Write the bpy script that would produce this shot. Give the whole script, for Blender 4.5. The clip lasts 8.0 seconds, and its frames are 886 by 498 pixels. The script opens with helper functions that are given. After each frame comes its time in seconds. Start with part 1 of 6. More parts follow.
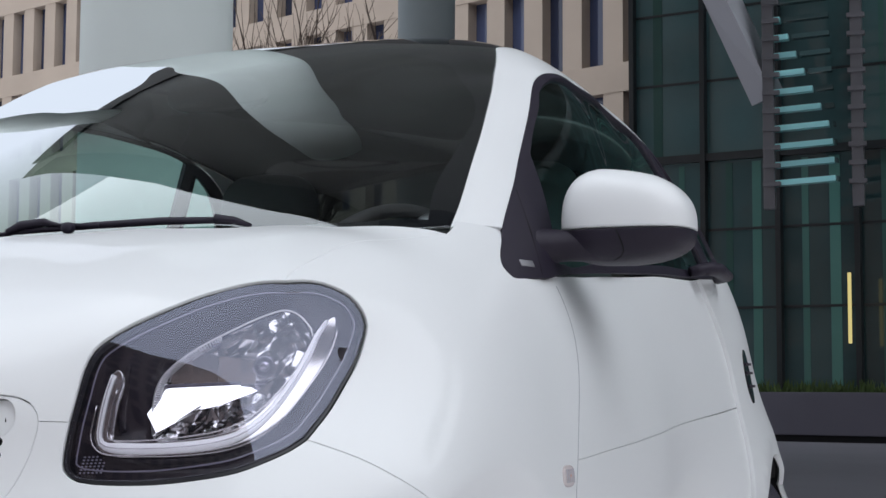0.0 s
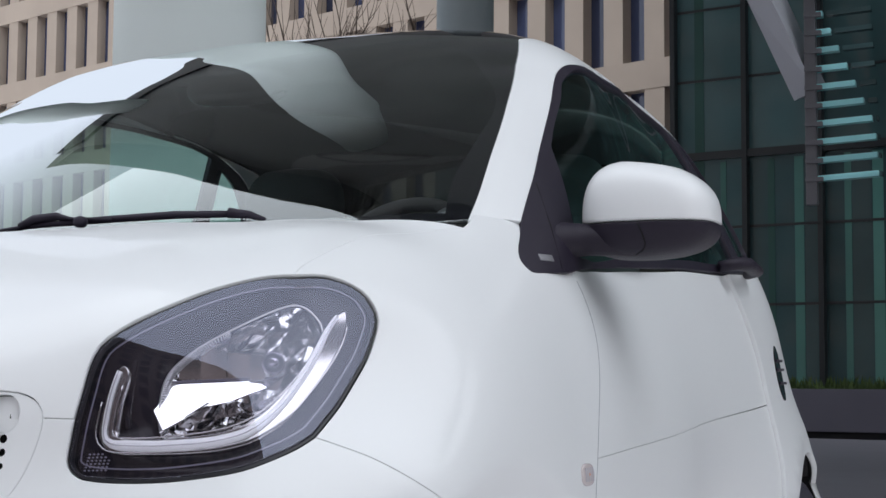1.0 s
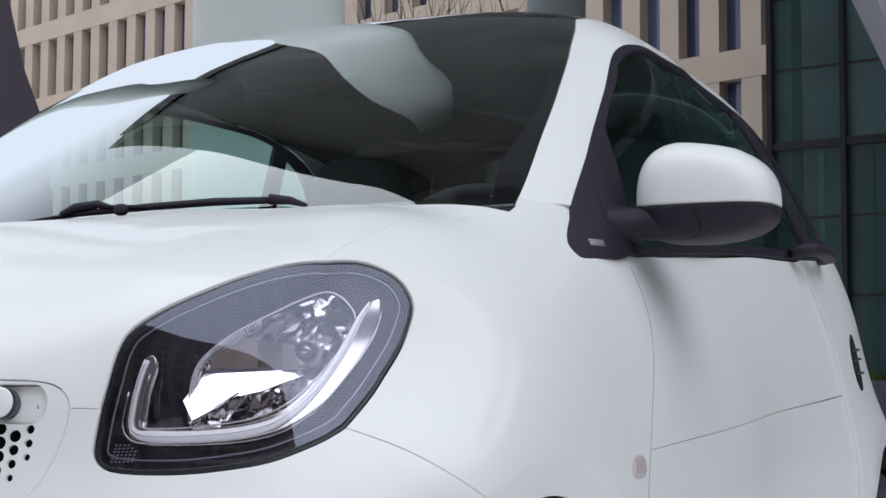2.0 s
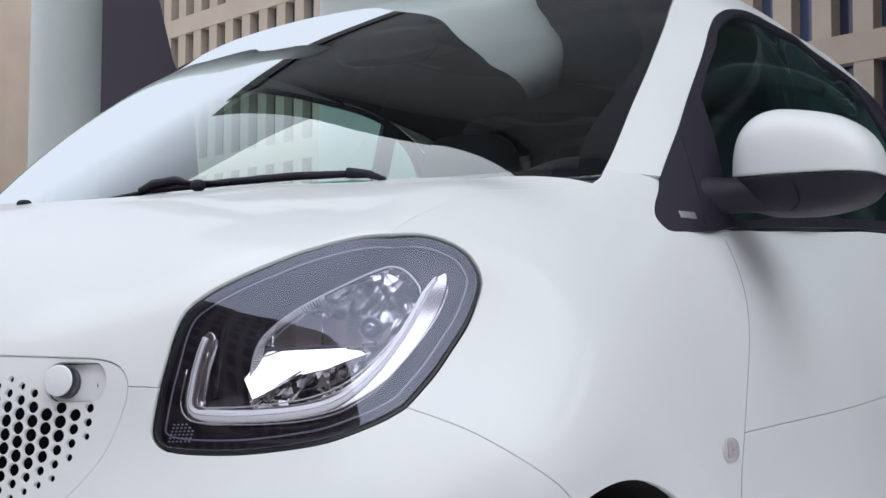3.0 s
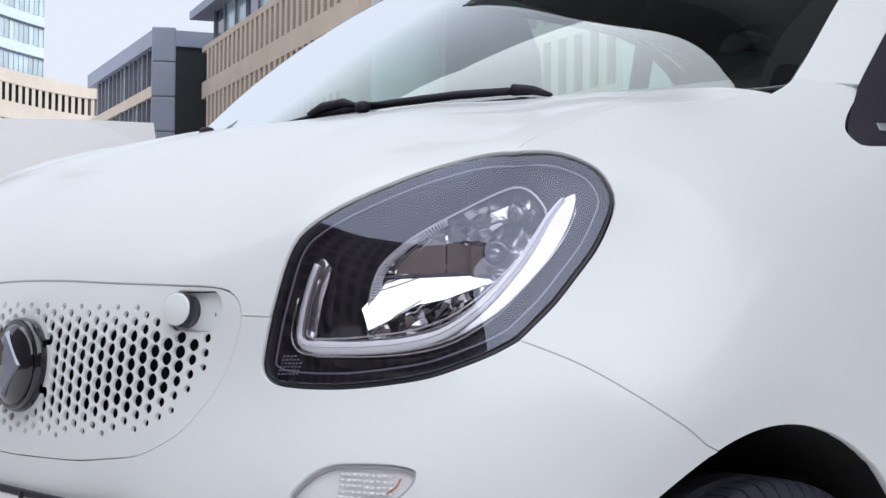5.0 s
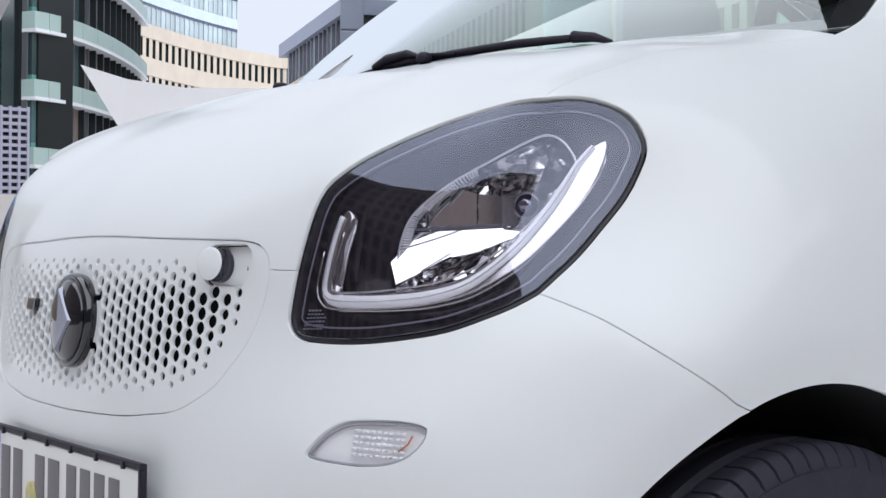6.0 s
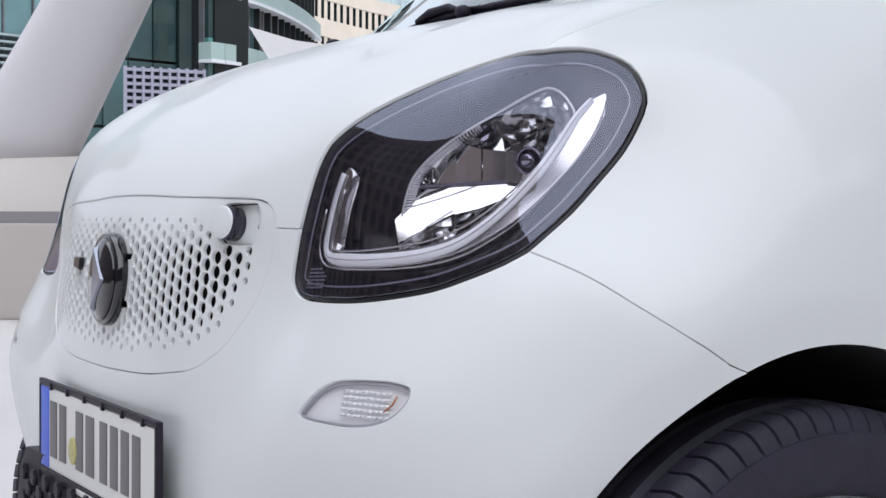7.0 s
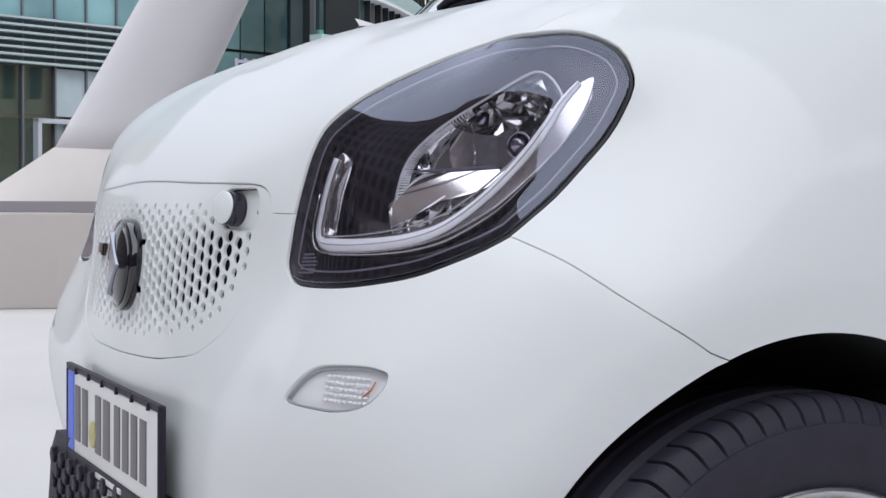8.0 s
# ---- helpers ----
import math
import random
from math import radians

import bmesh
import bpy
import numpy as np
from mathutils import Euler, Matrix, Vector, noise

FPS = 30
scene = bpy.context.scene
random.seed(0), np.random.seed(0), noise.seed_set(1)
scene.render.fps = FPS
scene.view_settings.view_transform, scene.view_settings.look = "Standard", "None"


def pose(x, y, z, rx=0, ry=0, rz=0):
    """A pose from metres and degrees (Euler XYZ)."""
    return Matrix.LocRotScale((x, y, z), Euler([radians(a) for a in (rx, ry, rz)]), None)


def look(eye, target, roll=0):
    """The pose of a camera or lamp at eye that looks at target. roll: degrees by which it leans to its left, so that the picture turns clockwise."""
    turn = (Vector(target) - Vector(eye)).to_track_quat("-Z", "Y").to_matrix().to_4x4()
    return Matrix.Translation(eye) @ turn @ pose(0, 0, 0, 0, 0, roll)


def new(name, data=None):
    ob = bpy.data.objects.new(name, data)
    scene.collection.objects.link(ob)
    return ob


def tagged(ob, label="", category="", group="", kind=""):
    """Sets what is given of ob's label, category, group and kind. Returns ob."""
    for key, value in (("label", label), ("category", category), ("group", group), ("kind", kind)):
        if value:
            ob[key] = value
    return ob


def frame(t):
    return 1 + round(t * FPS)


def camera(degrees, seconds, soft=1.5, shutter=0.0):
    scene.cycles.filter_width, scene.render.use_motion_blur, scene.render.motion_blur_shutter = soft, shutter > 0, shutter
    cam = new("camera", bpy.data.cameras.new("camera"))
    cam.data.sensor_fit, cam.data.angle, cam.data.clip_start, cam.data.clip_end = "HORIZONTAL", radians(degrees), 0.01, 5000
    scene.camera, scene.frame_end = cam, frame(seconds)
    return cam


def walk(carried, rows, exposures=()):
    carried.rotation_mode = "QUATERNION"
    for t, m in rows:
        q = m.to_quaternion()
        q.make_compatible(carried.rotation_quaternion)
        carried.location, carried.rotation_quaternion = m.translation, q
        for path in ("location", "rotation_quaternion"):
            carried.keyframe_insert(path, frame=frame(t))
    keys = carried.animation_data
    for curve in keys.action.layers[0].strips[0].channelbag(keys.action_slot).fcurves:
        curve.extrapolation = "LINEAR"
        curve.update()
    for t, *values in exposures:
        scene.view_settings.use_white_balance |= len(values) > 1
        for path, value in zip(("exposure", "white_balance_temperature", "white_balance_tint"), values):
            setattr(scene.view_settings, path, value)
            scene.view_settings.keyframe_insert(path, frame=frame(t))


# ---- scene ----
from mathutils.geometry import delaunay_2d_cdt

cam = camera(30.7, 8.0)
PATH = [
    (0, (1.593, -1.566, 0.819), (0.831, 0.275, 0.995), 0.3),
    (0.5, (1.598, -1.544, 0.821), (0.818, 0.289, 0.994), 0.4),
    (1, (1.61, -1.511, 0.82), (0.8, 0.31, 0.991), 0.4),
    (1.5, (1.628, -1.468, 0.817), (0.773, 0.332, 0.985), 0.3),
    (3, (1.692, -1.294, 0.809), (0.61, 0.382, 0.95), 0.3),
    (3.5, (1.716, -1.225, 0.803), (0.545, 0.392, 0.929), 0.3),
    (4, (1.752, -1.146, 0.805), (0.482, 0.396, 0.904), 0.4),
    (4.5, (1.776, -1.08, 0.806), (0.425, 0.392, 0.883), 0.5),
    (6, (1.871, -0.84, 0.791), (0.284, 0.377, 0.806), 0.4),
    (6.5, (1.907, -0.759, 0.788), (0.257, 0.372, 0.772), 0.3),
    (7, (1.944, -0.674, 0.791), (0.235, 0.364, 0.753), 0.1),
    (7.5, (1.971, -0.605, 0.79), (0.221, 0.364, 0.744), 0.1),
    (8, (1.994, -0.562, 0.785), (0.217, 0.356, 0.736), 0.2),
]
walk(cam, [(t, look(eye, target, roll)) for t, eye, target, roll in PATH])

# ---- world, sun and exposure ----
world = bpy.data.worlds.new("overcast_sky")
scene.world = world
world.use_nodes = True
wn = world.node_tree
wn.nodes.clear()
sky = wn.nodes.new("ShaderNodeTexSky")
sky.sky_type, sky.sun_disc = "NISHITA", False
sky.sun_elevation, sky.sun_rotation = radians(45), radians(117)
sky.dust_density, sky.air_density = 4.0, 1.0
veil = wn.nodes.new("ShaderNodeHueSaturation")
veil.inputs["Saturation"].default_value = 0.22
cloud = wn.nodes.new("ShaderNodeMix")
cloud.data_type = "RGBA"
cloud.inputs["Factor"].default_value = 0.92
cloud.inputs["B"].default_value = (6.8, 7.3, 8.5, 1)
bg = wn.nodes.new("ShaderNodeBackground")
bg.inputs["Strength"].default_value = 0.082
out = wn.nodes.new("ShaderNodeOutputWorld")
wn.links.new(sky.outputs[0], veil.inputs["Color"])
wn.links.new(veil.outputs[0], cloud.inputs["A"])
wn.links.new(cloud.outputs["Result"], bg.inputs["Color"])
wn.links.new(bg.outputs[0], out.inputs["Surface"])
sun = new("sun", bpy.data.lights.new("sun", "SUN"))
sun.data.energy, sun.data.angle, sun.data.color = 3.4, radians(172), (0.92, 0.96, 1.0)
sun.matrix_world = look((8, -5.4, 7.2), (0, 0, 0))
scene.view_settings.exposure = 0.56


# ---- materials ----
def material(name, color, rough=0.5, metal=0.0, vary=0.0, scale=8.0, bump=0.0, bump_scale=60.0, coat=0.0, spec=0.5, trans=0.0, stretch=(1, 1, 1), object_random=0.0):
    """A principled surface with stains at one scale and grain at another."""
    m = bpy.data.materials.new(name)
    m.use_nodes = True
    t = m.node_tree
    p = t.nodes["Principled BSDF"]
    p.inputs["Roughness"].default_value = rough
    p.inputs["Metallic"].default_value = metal
    p.inputs["Coat Weight"].default_value = coat
    p.inputs["Coat Roughness"].default_value = 0.03
    p.inputs["Specular IOR Level"].default_value = spec
    p.inputs["Transmission Weight"].default_value = trans
    p.inputs["Base Color"].default_value = (*color, 1)
    if vary or bump or object_random:
        co = t.nodes.new("ShaderNodeTexCoord")
        mp = t.nodes.new("ShaderNodeMapping")
        mp.inputs["Scale"].default_value = stretch
        t.links.new(co.outputs["Object"], mp.inputs["Vector"])
    if vary or object_random:
        big = t.nodes.new("ShaderNodeTexNoise")
        big.inputs["Scale"].default_value, big.inputs["Detail"].default_value = scale, 6
        t.links.new(mp.outputs[0], big.inputs["Vector"])
        mul = t.nodes.new("ShaderNodeMath")
        mul.operation = "MULTIPLY_ADD"
        mul.inputs[1].default_value, mul.inputs[2].default_value = 2 * vary, 1 - vary
        t.links.new(big.outputs["Fac"], mul.inputs[0])
        last = mul.outputs[0]
        if object_random:
            inf = t.nodes.new("ShaderNodeObjectInfo")
            ad = t.nodes.new("ShaderNodeMath")
            ad.operation = "MULTIPLY_ADD"
            ad.inputs[1].default_value, ad.inputs[2].default_value = 2 * object_random, 1 - object_random
            t.links.new(inf.outputs["Random"], ad.inputs[0])
            mm = t.nodes.new("ShaderNodeMath")
            mm.operation = "MULTIPLY"
            t.links.new(last, mm.inputs[0])
            t.links.new(ad.outputs[0], mm.inputs[1])
            last = mm.outputs[0]
        sc = t.nodes.new("ShaderNodeVectorMath")
        sc.operation = "SCALE"
        sc.inputs[0].default_value = color
        t.links.new(last, sc.inputs["Scale"])
        t.links.new(sc.outputs[0], p.inputs["Base Color"])
    if bump:
        fine = t.nodes.new("ShaderNodeTexNoise")
        fine.inputs["Scale"].default_value, fine.inputs["Detail"].default_value = bump_scale, 5
        t.links.new(mp.outputs[0], fine.inputs["Vector"])
        b = t.nodes.new("ShaderNodeBump")
        b.inputs["Strength"].default_value, b.inputs["Distance"].default_value = bump, 0.004
        t.links.new(fine.outputs["Fac"], b.inputs["Height"])
        t.links.new(b.outputs[0], p.inputs["Normal"])
    return m


def glass_material(name, tint, gloss=1.0, rough=0.0, face=0.04, sheen=(1, 1, 1)):
    """A thin pane: tinted and clear straight on, mirroring at a slant, alike from both sides."""
    m = bpy.data.materials.new(name)
    m.use_nodes = True
    t = m.node_tree
    t.nodes.clear()
    o = t.nodes.new("ShaderNodeOutputMaterial")
    mix = t.nodes.new("ShaderNodeMixShader")
    tr = t.nodes.new("ShaderNodeBsdfTransparent")
    tr.inputs[0].default_value = (*tint, 1)
    gl = t.nodes.new("ShaderNodeBsdfGlossy")
    gl.inputs["Color"].default_value = (*sheen, 1)
    gl.inputs["Roughness"].default_value = rough
    lw = t.nodes.new("ShaderNodeLayerWeight")
    lw.inputs["Blend"].default_value = 0.5
    last = lw.outputs["Facing"]
    for op, a, b in (("POWER", 5.0, 0.0), ("MULTIPLY_ADD", gloss * (1 - face), gloss * face)):
        k = t.nodes.new("ShaderNodeMath")
        k.operation, k.use_clamp = op, True
        k.inputs[1].default_value, k.inputs[2].default_value = a, b
        t.links.new(last, k.inputs[0])
        last = k.outputs[0]
    t.links.new(last, mix.inputs[0])
    t.links.new(tr.outputs[0], mix.inputs[1])
    t.links.new(gl.outputs[0], mix.inputs[2])
    t.links.new(mix.outputs[0], o.inputs[0])
    return m


def glow_material(name, color, strength):
    m = bpy.data.materials.new(name)
    m.use_nodes = True
    t = m.node_tree
    t.nodes.clear()
    o = t.nodes.new("ShaderNodeOutputMaterial")
    e = t.nodes.new("ShaderNodeEmission")
    e.inputs[0].default_value, e.inputs[1].default_value = (*color, 1), strength
    t.links.new(e.outputs[0], o.inputs[0])
    return m


PAINT = material("white_car_paint", (0.80, 0.82, 0.83), 0.40, vary=0.015, scale=1.5, coat=0.42, spec=0.2)
BLACK_PLASTIC = material("dark_textured_plastic", (0.018, 0.014, 0.026), 0.5, vary=0.15, scale=6, bump=0.25, bump_scale=900, spec=0.3)
GLOSS_BLACK = material("gloss_black", (0.008, 0.008, 0.012), 0.08, coat=0.6)
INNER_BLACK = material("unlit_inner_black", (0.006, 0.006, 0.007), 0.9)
RUBBER = material("tyre_rubber", (0.032, 0.030, 0.046), 0.55, vary=0.25, scale=30, bump=0.3, bump_scale=500, spec=0.3)
SEAL = material("black_rubber_seal", (0.008, 0.008, 0.012), 0.4)
CHROME = material("reflector_chrome", (0.86, 0.86, 0.87), 0.06, metal=1.0)
ALLOY = material("alloy_rim", (0.62, 0.62, 0.64), 0.28, metal=1.0, vary=0.05, scale=20)
LAMP_BEZEL = material("dark_lamp_bezel", (0.012, 0.009, 0.013), 0.22, spec=0.18)
LIGHT_GUIDE = material("frosted_light_guide", (0.84, 0.85, 0.87), 0.22, coat=0.5)
LENS = glass_material("clear_lamp_lens", (0.95, 0.94, 0.98), 2.2, sheen=(0.76, 0.80, 1.0))
FOG_LENS = glass_material("clear_indicator_lens", (0.97, 0.97, 0.98), 1.0)
AMBER_BULB = material("amber_bulb", (0.55, 0.20, 0.08), 0.3)
WINDSCREEN = glass_material("windscreen_glass", (0.86, 0.90, 0.89), 3.2, sheen=(0.93, 0.97, 0.97))
WINDOW = glass_material("tinted_window_glass", (0.48, 0.74, 0.68), 0.8)
DARK_WINDOW = glass_material("dark_rear_glass", (0.07, 0.09, 0.09), 1.2)
CABIN = material("cabin_cloth", (0.09, 0.09, 0.095), 0.85, vary=0.2, scale=12, bump=0.3, bump_scale=400)
CABIN_TRIM = material("cabin_trim", (0.10, 0.10, 0.105), 0.5, vary=0.1, scale=10)
PLATE_WHITE = material("plate_white", (0.78, 0.78, 0.77), 0.35, vary=0.03, scale=15)
PLATE_BLUE = material("plate_blue", (0.015, 0.10, 0.75), 0.35)
PLATE_INK = material("plate_ink", (0.16, 0.15, 0.16), 0.5)
STICKER = material("plate_seal", (0.55, 0.50, 0.22), 0.5, vary=0.3, scale=200)
LAMP_WHITE = material("silvered_lamp_shell", (0.90, 0.90, 0.92), 0.22)
AMBER = material("repeater_lens", (0.78, 0.70, 0.70), 0.12, trans=0.3)

# ---- lofted car body ----
HUB = np.array([0.0, 0.95, 0.62])
WHEEL_Y, WHEEL_Z, WHEEL_R, WHEELBASE = 0.438, 0.307, 0.307, 1.873


# outline of a wheel arch, as (along the car from the hub, height): a round top that widens to the sill
ARCH = [(-0.345, 0.235), (-0.335, 0.28), (-0.318, 0.345), (-0.298, 0.41), (-0.272, 0.475)] + [(0.272 * math.cos(radians(a)) - 0.004, 0.400 + 0.272 * math.sin(radians(a))) for a in range(152, 44, -6)] + [(0.226, 0.545), (0.262, 0.475), (0.292, 0.40), (0.316, 0.32), (0.325, 0.235)]


def beside_arch(p, hub):
    """How far points of the side lie from the arch line about a hub."""
    q, a = np.array(ARCH) + (hub, 0), p[:, None, 1:]
    s, e = q[:-1], np.diff(q, axis=0)
    k = np.clip(((a - s) * e).sum(2) / (e * e).sum(1), 0, 1)
    return np.linalg.norm(s + e * k[..., None] - a, axis=2).min(1)


class Loft:
    """A smooth skin through section curves, as a radius about HUB over a two-dimensional chart."""

    def __init__(self, sections, chart, way, arches=False, relax=1e-4, toe=0.0, narrow=0.0):
        p = np.array([q for c in sections for q in c], float)
        q = p[p[:, 0] > 0.03] * (-1, 1, 1)
        q[:, 0] += narrow
        q[:, 1] += toe * -q[:, 0] * np.clip(1 - q[:, 1] / 0.6, 0, 1)
        p = np.vstack([p, q])
        self.chart, self.way, self.arches = chart, way, arches
        self.u, r = chart(p)
        n = len(p)
        a = np.zeros((n + 3, n + 3))
        a[:n, :n] = self.kernel(self.u) + relax * np.eye(n)
        a[:n, n], a[:n, n + 1:] = 1, self.u
        a[n:, :n] = a[:n, n:].T
        self.w = np.linalg.solve(a, np.concatenate([r, [0, 0, 0]]))

    def kernel(self, u):
        d = np.maximum(np.linalg.norm(u[:, None] - self.u[None], axis=2), 1e-9)
        return d * d * np.log(d)

    def radius(self, u):
        n = len(self.u)
        return self.kernel(u) @ self.w[:n] + self.w[n] + u @ self.w[n + 1:]

    def points(self, u, off=0.0):
        u = np.atleast_2d(np.asarray(u, float))
        p = HUB + self.way(u) * (self.radius(u) + off)[:, None]
        if self.arches:
            for wy in (WHEEL_Y, WHEEL_Y + WHEELBASE):
                near = np.abs(p[:, 1] - wy) < 0.45
                s = np.zeros(len(p))
                s[near] = np.clip((0.058 - beside_arch(p[near], wy)) / 0.012, 0, None)
                lip = 0.012 * 0.24 * np.where(s < 1, s * s / 2, s - 0.5)
                p[:, 0] -= np.sign(p[:, 0]) * np.clip(lip, 0, 0.04) * np.clip((np.abs(p[:, 0]) - 0.55) / 0.2, 0, 1)
        return p

    def normals(self, u):
        u = np.atleast_2d(np.asarray(u, float))
        e = 2e-3
        a = self.points(u + (e, 0)) - self.points(u - (e, 0))
        b = self.points(u + (0, e)) - self.points(u - (0, e))
        n = np.cross(a, b)
        n /= np.linalg.norm(n, axis=1)[:, None]
        flip = np.sign(np.sum(n * self.way(u), axis=1))
        return n * flip[:, None]

    def at(self, x=None, y=None, z=None, s=1):
        """The chart's place of the outermost point of which two coordinates are known; s=-1 asks the other flank, mirrored."""
        known = [x, y, z]
        k = known.index(None)
        lo, hi = (0.0, 1.3 * s) if k == 0 else (0.94, -0.4) if k == 1 else (0.62, 1.8)
        for _ in range(40):
            mid = (lo + hi) / 2
            known[k] = mid
            u, r = self.chart(np.array([known], float))
            lo, hi = (mid, hi) if r[0] < self.radius(u)[0] else (lo, mid)
        return (s * u[0][0], u[0][1])


def side_chart(p):
    v = p - HUB
    r = np.linalg.norm(v, axis=1)
    return np.stack([np.arctan2(v[:, 0], -v[:, 1]), np.arcsin(v[:, 2] / r)], 1), r


def side_way(u):
    return np.stack([np.sin(u[:, 0]) * np.cos(u[:, 1]), -np.cos(u[:, 0]) * np.cos(u[:, 1]), np.sin(u[:, 1])], 1)


def top_chart(p):
    v = p - HUB
    r = np.linalg.norm(v, axis=1)
    a, f = np.pi / 2 - np.arcsin(v[:, 2] / r), np.arctan2(v[:, 0], -v[:, 1])
    return np.stack([a * np.sin(f), -a * np.cos(f)], 1), r


def top_way(u):
    a, f = np.linalg.norm(u, axis=1), np.arctan2(u[:, 0], -u[:, 1])
    return np.stack([np.sin(f) * np.sin(a), -np.cos(f) * np.sin(a), np.cos(a)], 1)


# section curves of the lower body, from the middle of the nose outwards and back along the side
nose_middle = [(0, 0.03, 0.20), (0, 0.00, 0.34), (0, 0.0, 0.5), (0, 0.012, 0.62), (0, 0.022, 0.72), (0, 0.032, 0.80), (0, 0.075, 0.88), (0, 0.16, 0.95), (0, 0.27, 1.005), (0, 0.40, 1.045)]
nose_grille = [(0.26, 0.018, 0.34), (0.26, 0.012, 0.56), (0.24, 0.028, 0.70), (0.329, 0.055, 0.761), (0.27, 0.043, 0.80), (0.27, 0.10, 0.89), (0.27, 0.19, 0.96), (0.27, 0.32, 1.016), (0.26, 0.46, 1.057)]
nose_lamp = [(0.5, 0.09, 0.20), (0.52, 0.05, 0.40), (0.531, 0.020, 0.600), (0.43, 0.054, 0.68), (0.428, 0.066, 0.719), (0.390, 0.061, 0.785), (0.424, 0.073, 0.781), (0.434, 0.089, 0.845), (0.50, 0.235, 0.972), (0.52, 0.32, 1.003), (0.55, 0.57, 1.059), (0.40, 0.52, 1.059)]
nose_corner = [(0.70, 0.13, 0.40), (0.666, 0.067, 0.625), (0.6, 0.081, 0.69), (0.695, 0.179, 0.761), (0.713, 0.303, 0.92), (0.634, 0.238, 0.96), (0.66, 0.42, 1.018), (0.686, 0.62, 1.056)]
lamp_brow = [(0.446, 0.100, 0.872), (0.462, 0.113, 0.889), (0.482, 0.128, 0.903), (0.51, 0.158, 0.923), (0.54, 0.190, 0.939), (0.572, 0.219, 0.951), (0.604, 0.234, 0.958)]
lamp_cheek = [(0.716, 0.290, 0.877), (0.714, 0.272, 0.853), (0.711, 0.247, 0.824), (0.704, 0.221, 0.796)]
wing_front = [(0.76, 0.25, 0.20), (0.79, 0.24, 0.42), (0.790, 0.20, 0.62), (0.754, 0.202, 0.739), (0.803, 0.225, 0.712), (0.830, 0.262, 0.685), (0.843, 0.325, 0.651), (0.80, 0.385, 0.86), (0.768, 0.70, 1.0), (0.732, 0.753, 1.062), (0.753, 0.72, 1.03)]
wing_rear = [(0.850, 0.45, 0.672), (0.832, 0.56, 0.84), (0.854, 0.691, 0.696), (0.816, 0.72, 0.90), (0.839, 0.70, 0.80)]
door_front = [(0.79, 0.85, 0.20), (0.835, 0.85, 0.40), (0.851, 0.763, 0.718), (0.82, 1.0, 0.88), (0.77, 1.0, 1.015)]
door_middle = [(0.79, 1.3, 0.20), (0.83, 1.3, 0.40), (0.842, 1.3, 0.74), (0.808, 1.4, 0.90), (0.765, 1.4, 1.04), (0.827, 1.65, 0.76), (0.803, 1.65, 0.92)]
door_rear = [(0.78, 1.9, 0.20), (0.815, 1.9, 0.40), (0.828, 1.92, 0.786), (0.80, 1.9, 0.95), (0.765, 1.85, 1.065)]
quarter = [(0.83, 2.33, 0.25), (0.885, 2.22, 0.50), (0.858, 2.30, 0.65), (0.872, 2.44, 0.60), (0.845, 2.28, 0.70), (0.803, 2.25, 0.84), (0.780, 2.25, 0.97), (0.755, 2.2, 1.07)]
tail_corner = [(0.72, 2.56, 0.35), (0.74, 2.55, 0.66), (0.68, 2.53, 0.95), (0.62, 2.46, 1.09)]
tail_middle = [(0, 2.66, 0.25), (0, 2.695, 0.5), (0, 2.68, 0.8), (0, 2.62, 1.08), (0.4, 2.66, 0.5), (0.4, 2.64, 0.8), (0.38, 2.57, 1.09)]
body = Loft([nose_middle, nose_grille, nose_lamp, nose_corner, lamp_brow, lamp_cheek, wing_front, wing_rear, door_front, door_middle, door_rear, quarter, tail_corner, tail_middle], side_chart, side_way, True, 1.5e-3, 0.06)

# section curves of the cabin above the waist
cabin_middle = [(0, 0.449, 1.045), (0, 0.529, 1.12), (0, 0.631, 1.20), (0, 0.749, 1.28), (0, 0.884, 1.36), (0, 1.016, 1.425), (0, 1.139, 1.478), (0, 1.5, 1.535), (0, 2.0, 1.53), (0, 2.38, 1.42), (0, 2.58, 1.15)]
cabin_inner = [(0.22, 0.477, 1.05), (0.22, 0.552, 1.12), (0.22, 0.654, 1.20), (0.22, 0.772, 1.28), (0.22, 0.907, 1.36), (0.22, 1.039, 1.43), (0.22, 1.155, 1.477), (0.4, 1.6, 1.53), (0.4, 2.1, 1.49), (0.4, 2.52, 1.15)]
cabin_outer = [(0.44, 0.551, 1.056), (0.44, 0.62, 1.12), (0.44, 0.722, 1.20), (0.44, 0.841, 1.28), (0.44, 0.976, 1.36), (0.44, 1.108, 1.43), (0.44, 1.199, 1.475)]
cabin_edge = [(0.674, 0.685, 1.068), (0.656, 0.81, 1.182), (0.624, 0.945, 1.288), (0.587, 1.09, 1.383), (0.546, 1.22, 1.461), (0.55, 1.6, 1.475), (0.55, 2.1, 1.43), (0.62, 2.40, 1.15)]
cabin_side = [(0.760, 0.698, 0.998), (0.731, 0.753, 1.072), (0.718, 0.85, 1.158), (0.701, 0.944, 1.232), (0.678, 1.06, 1.326), (0.654, 1.162, 1.395), (0.64, 1.55, 1.41), (0.63, 2.0, 1.37)]
cabin_waist = [(0.765, 1.0, 1.015), (0.765, 1.4, 1.04), (0.765, 1.8, 1.06), (0.72, 1.4, 1.25), (0.71, 1.9, 1.22), (0.75, 2.2, 1.09)]
cabin = Loft([cabin_middle, cabin_inner, cabin_outer, cabin_edge, cabin_side, cabin_waist], top_chart, top_way, relax=1.2e-3, narrow=0.09)


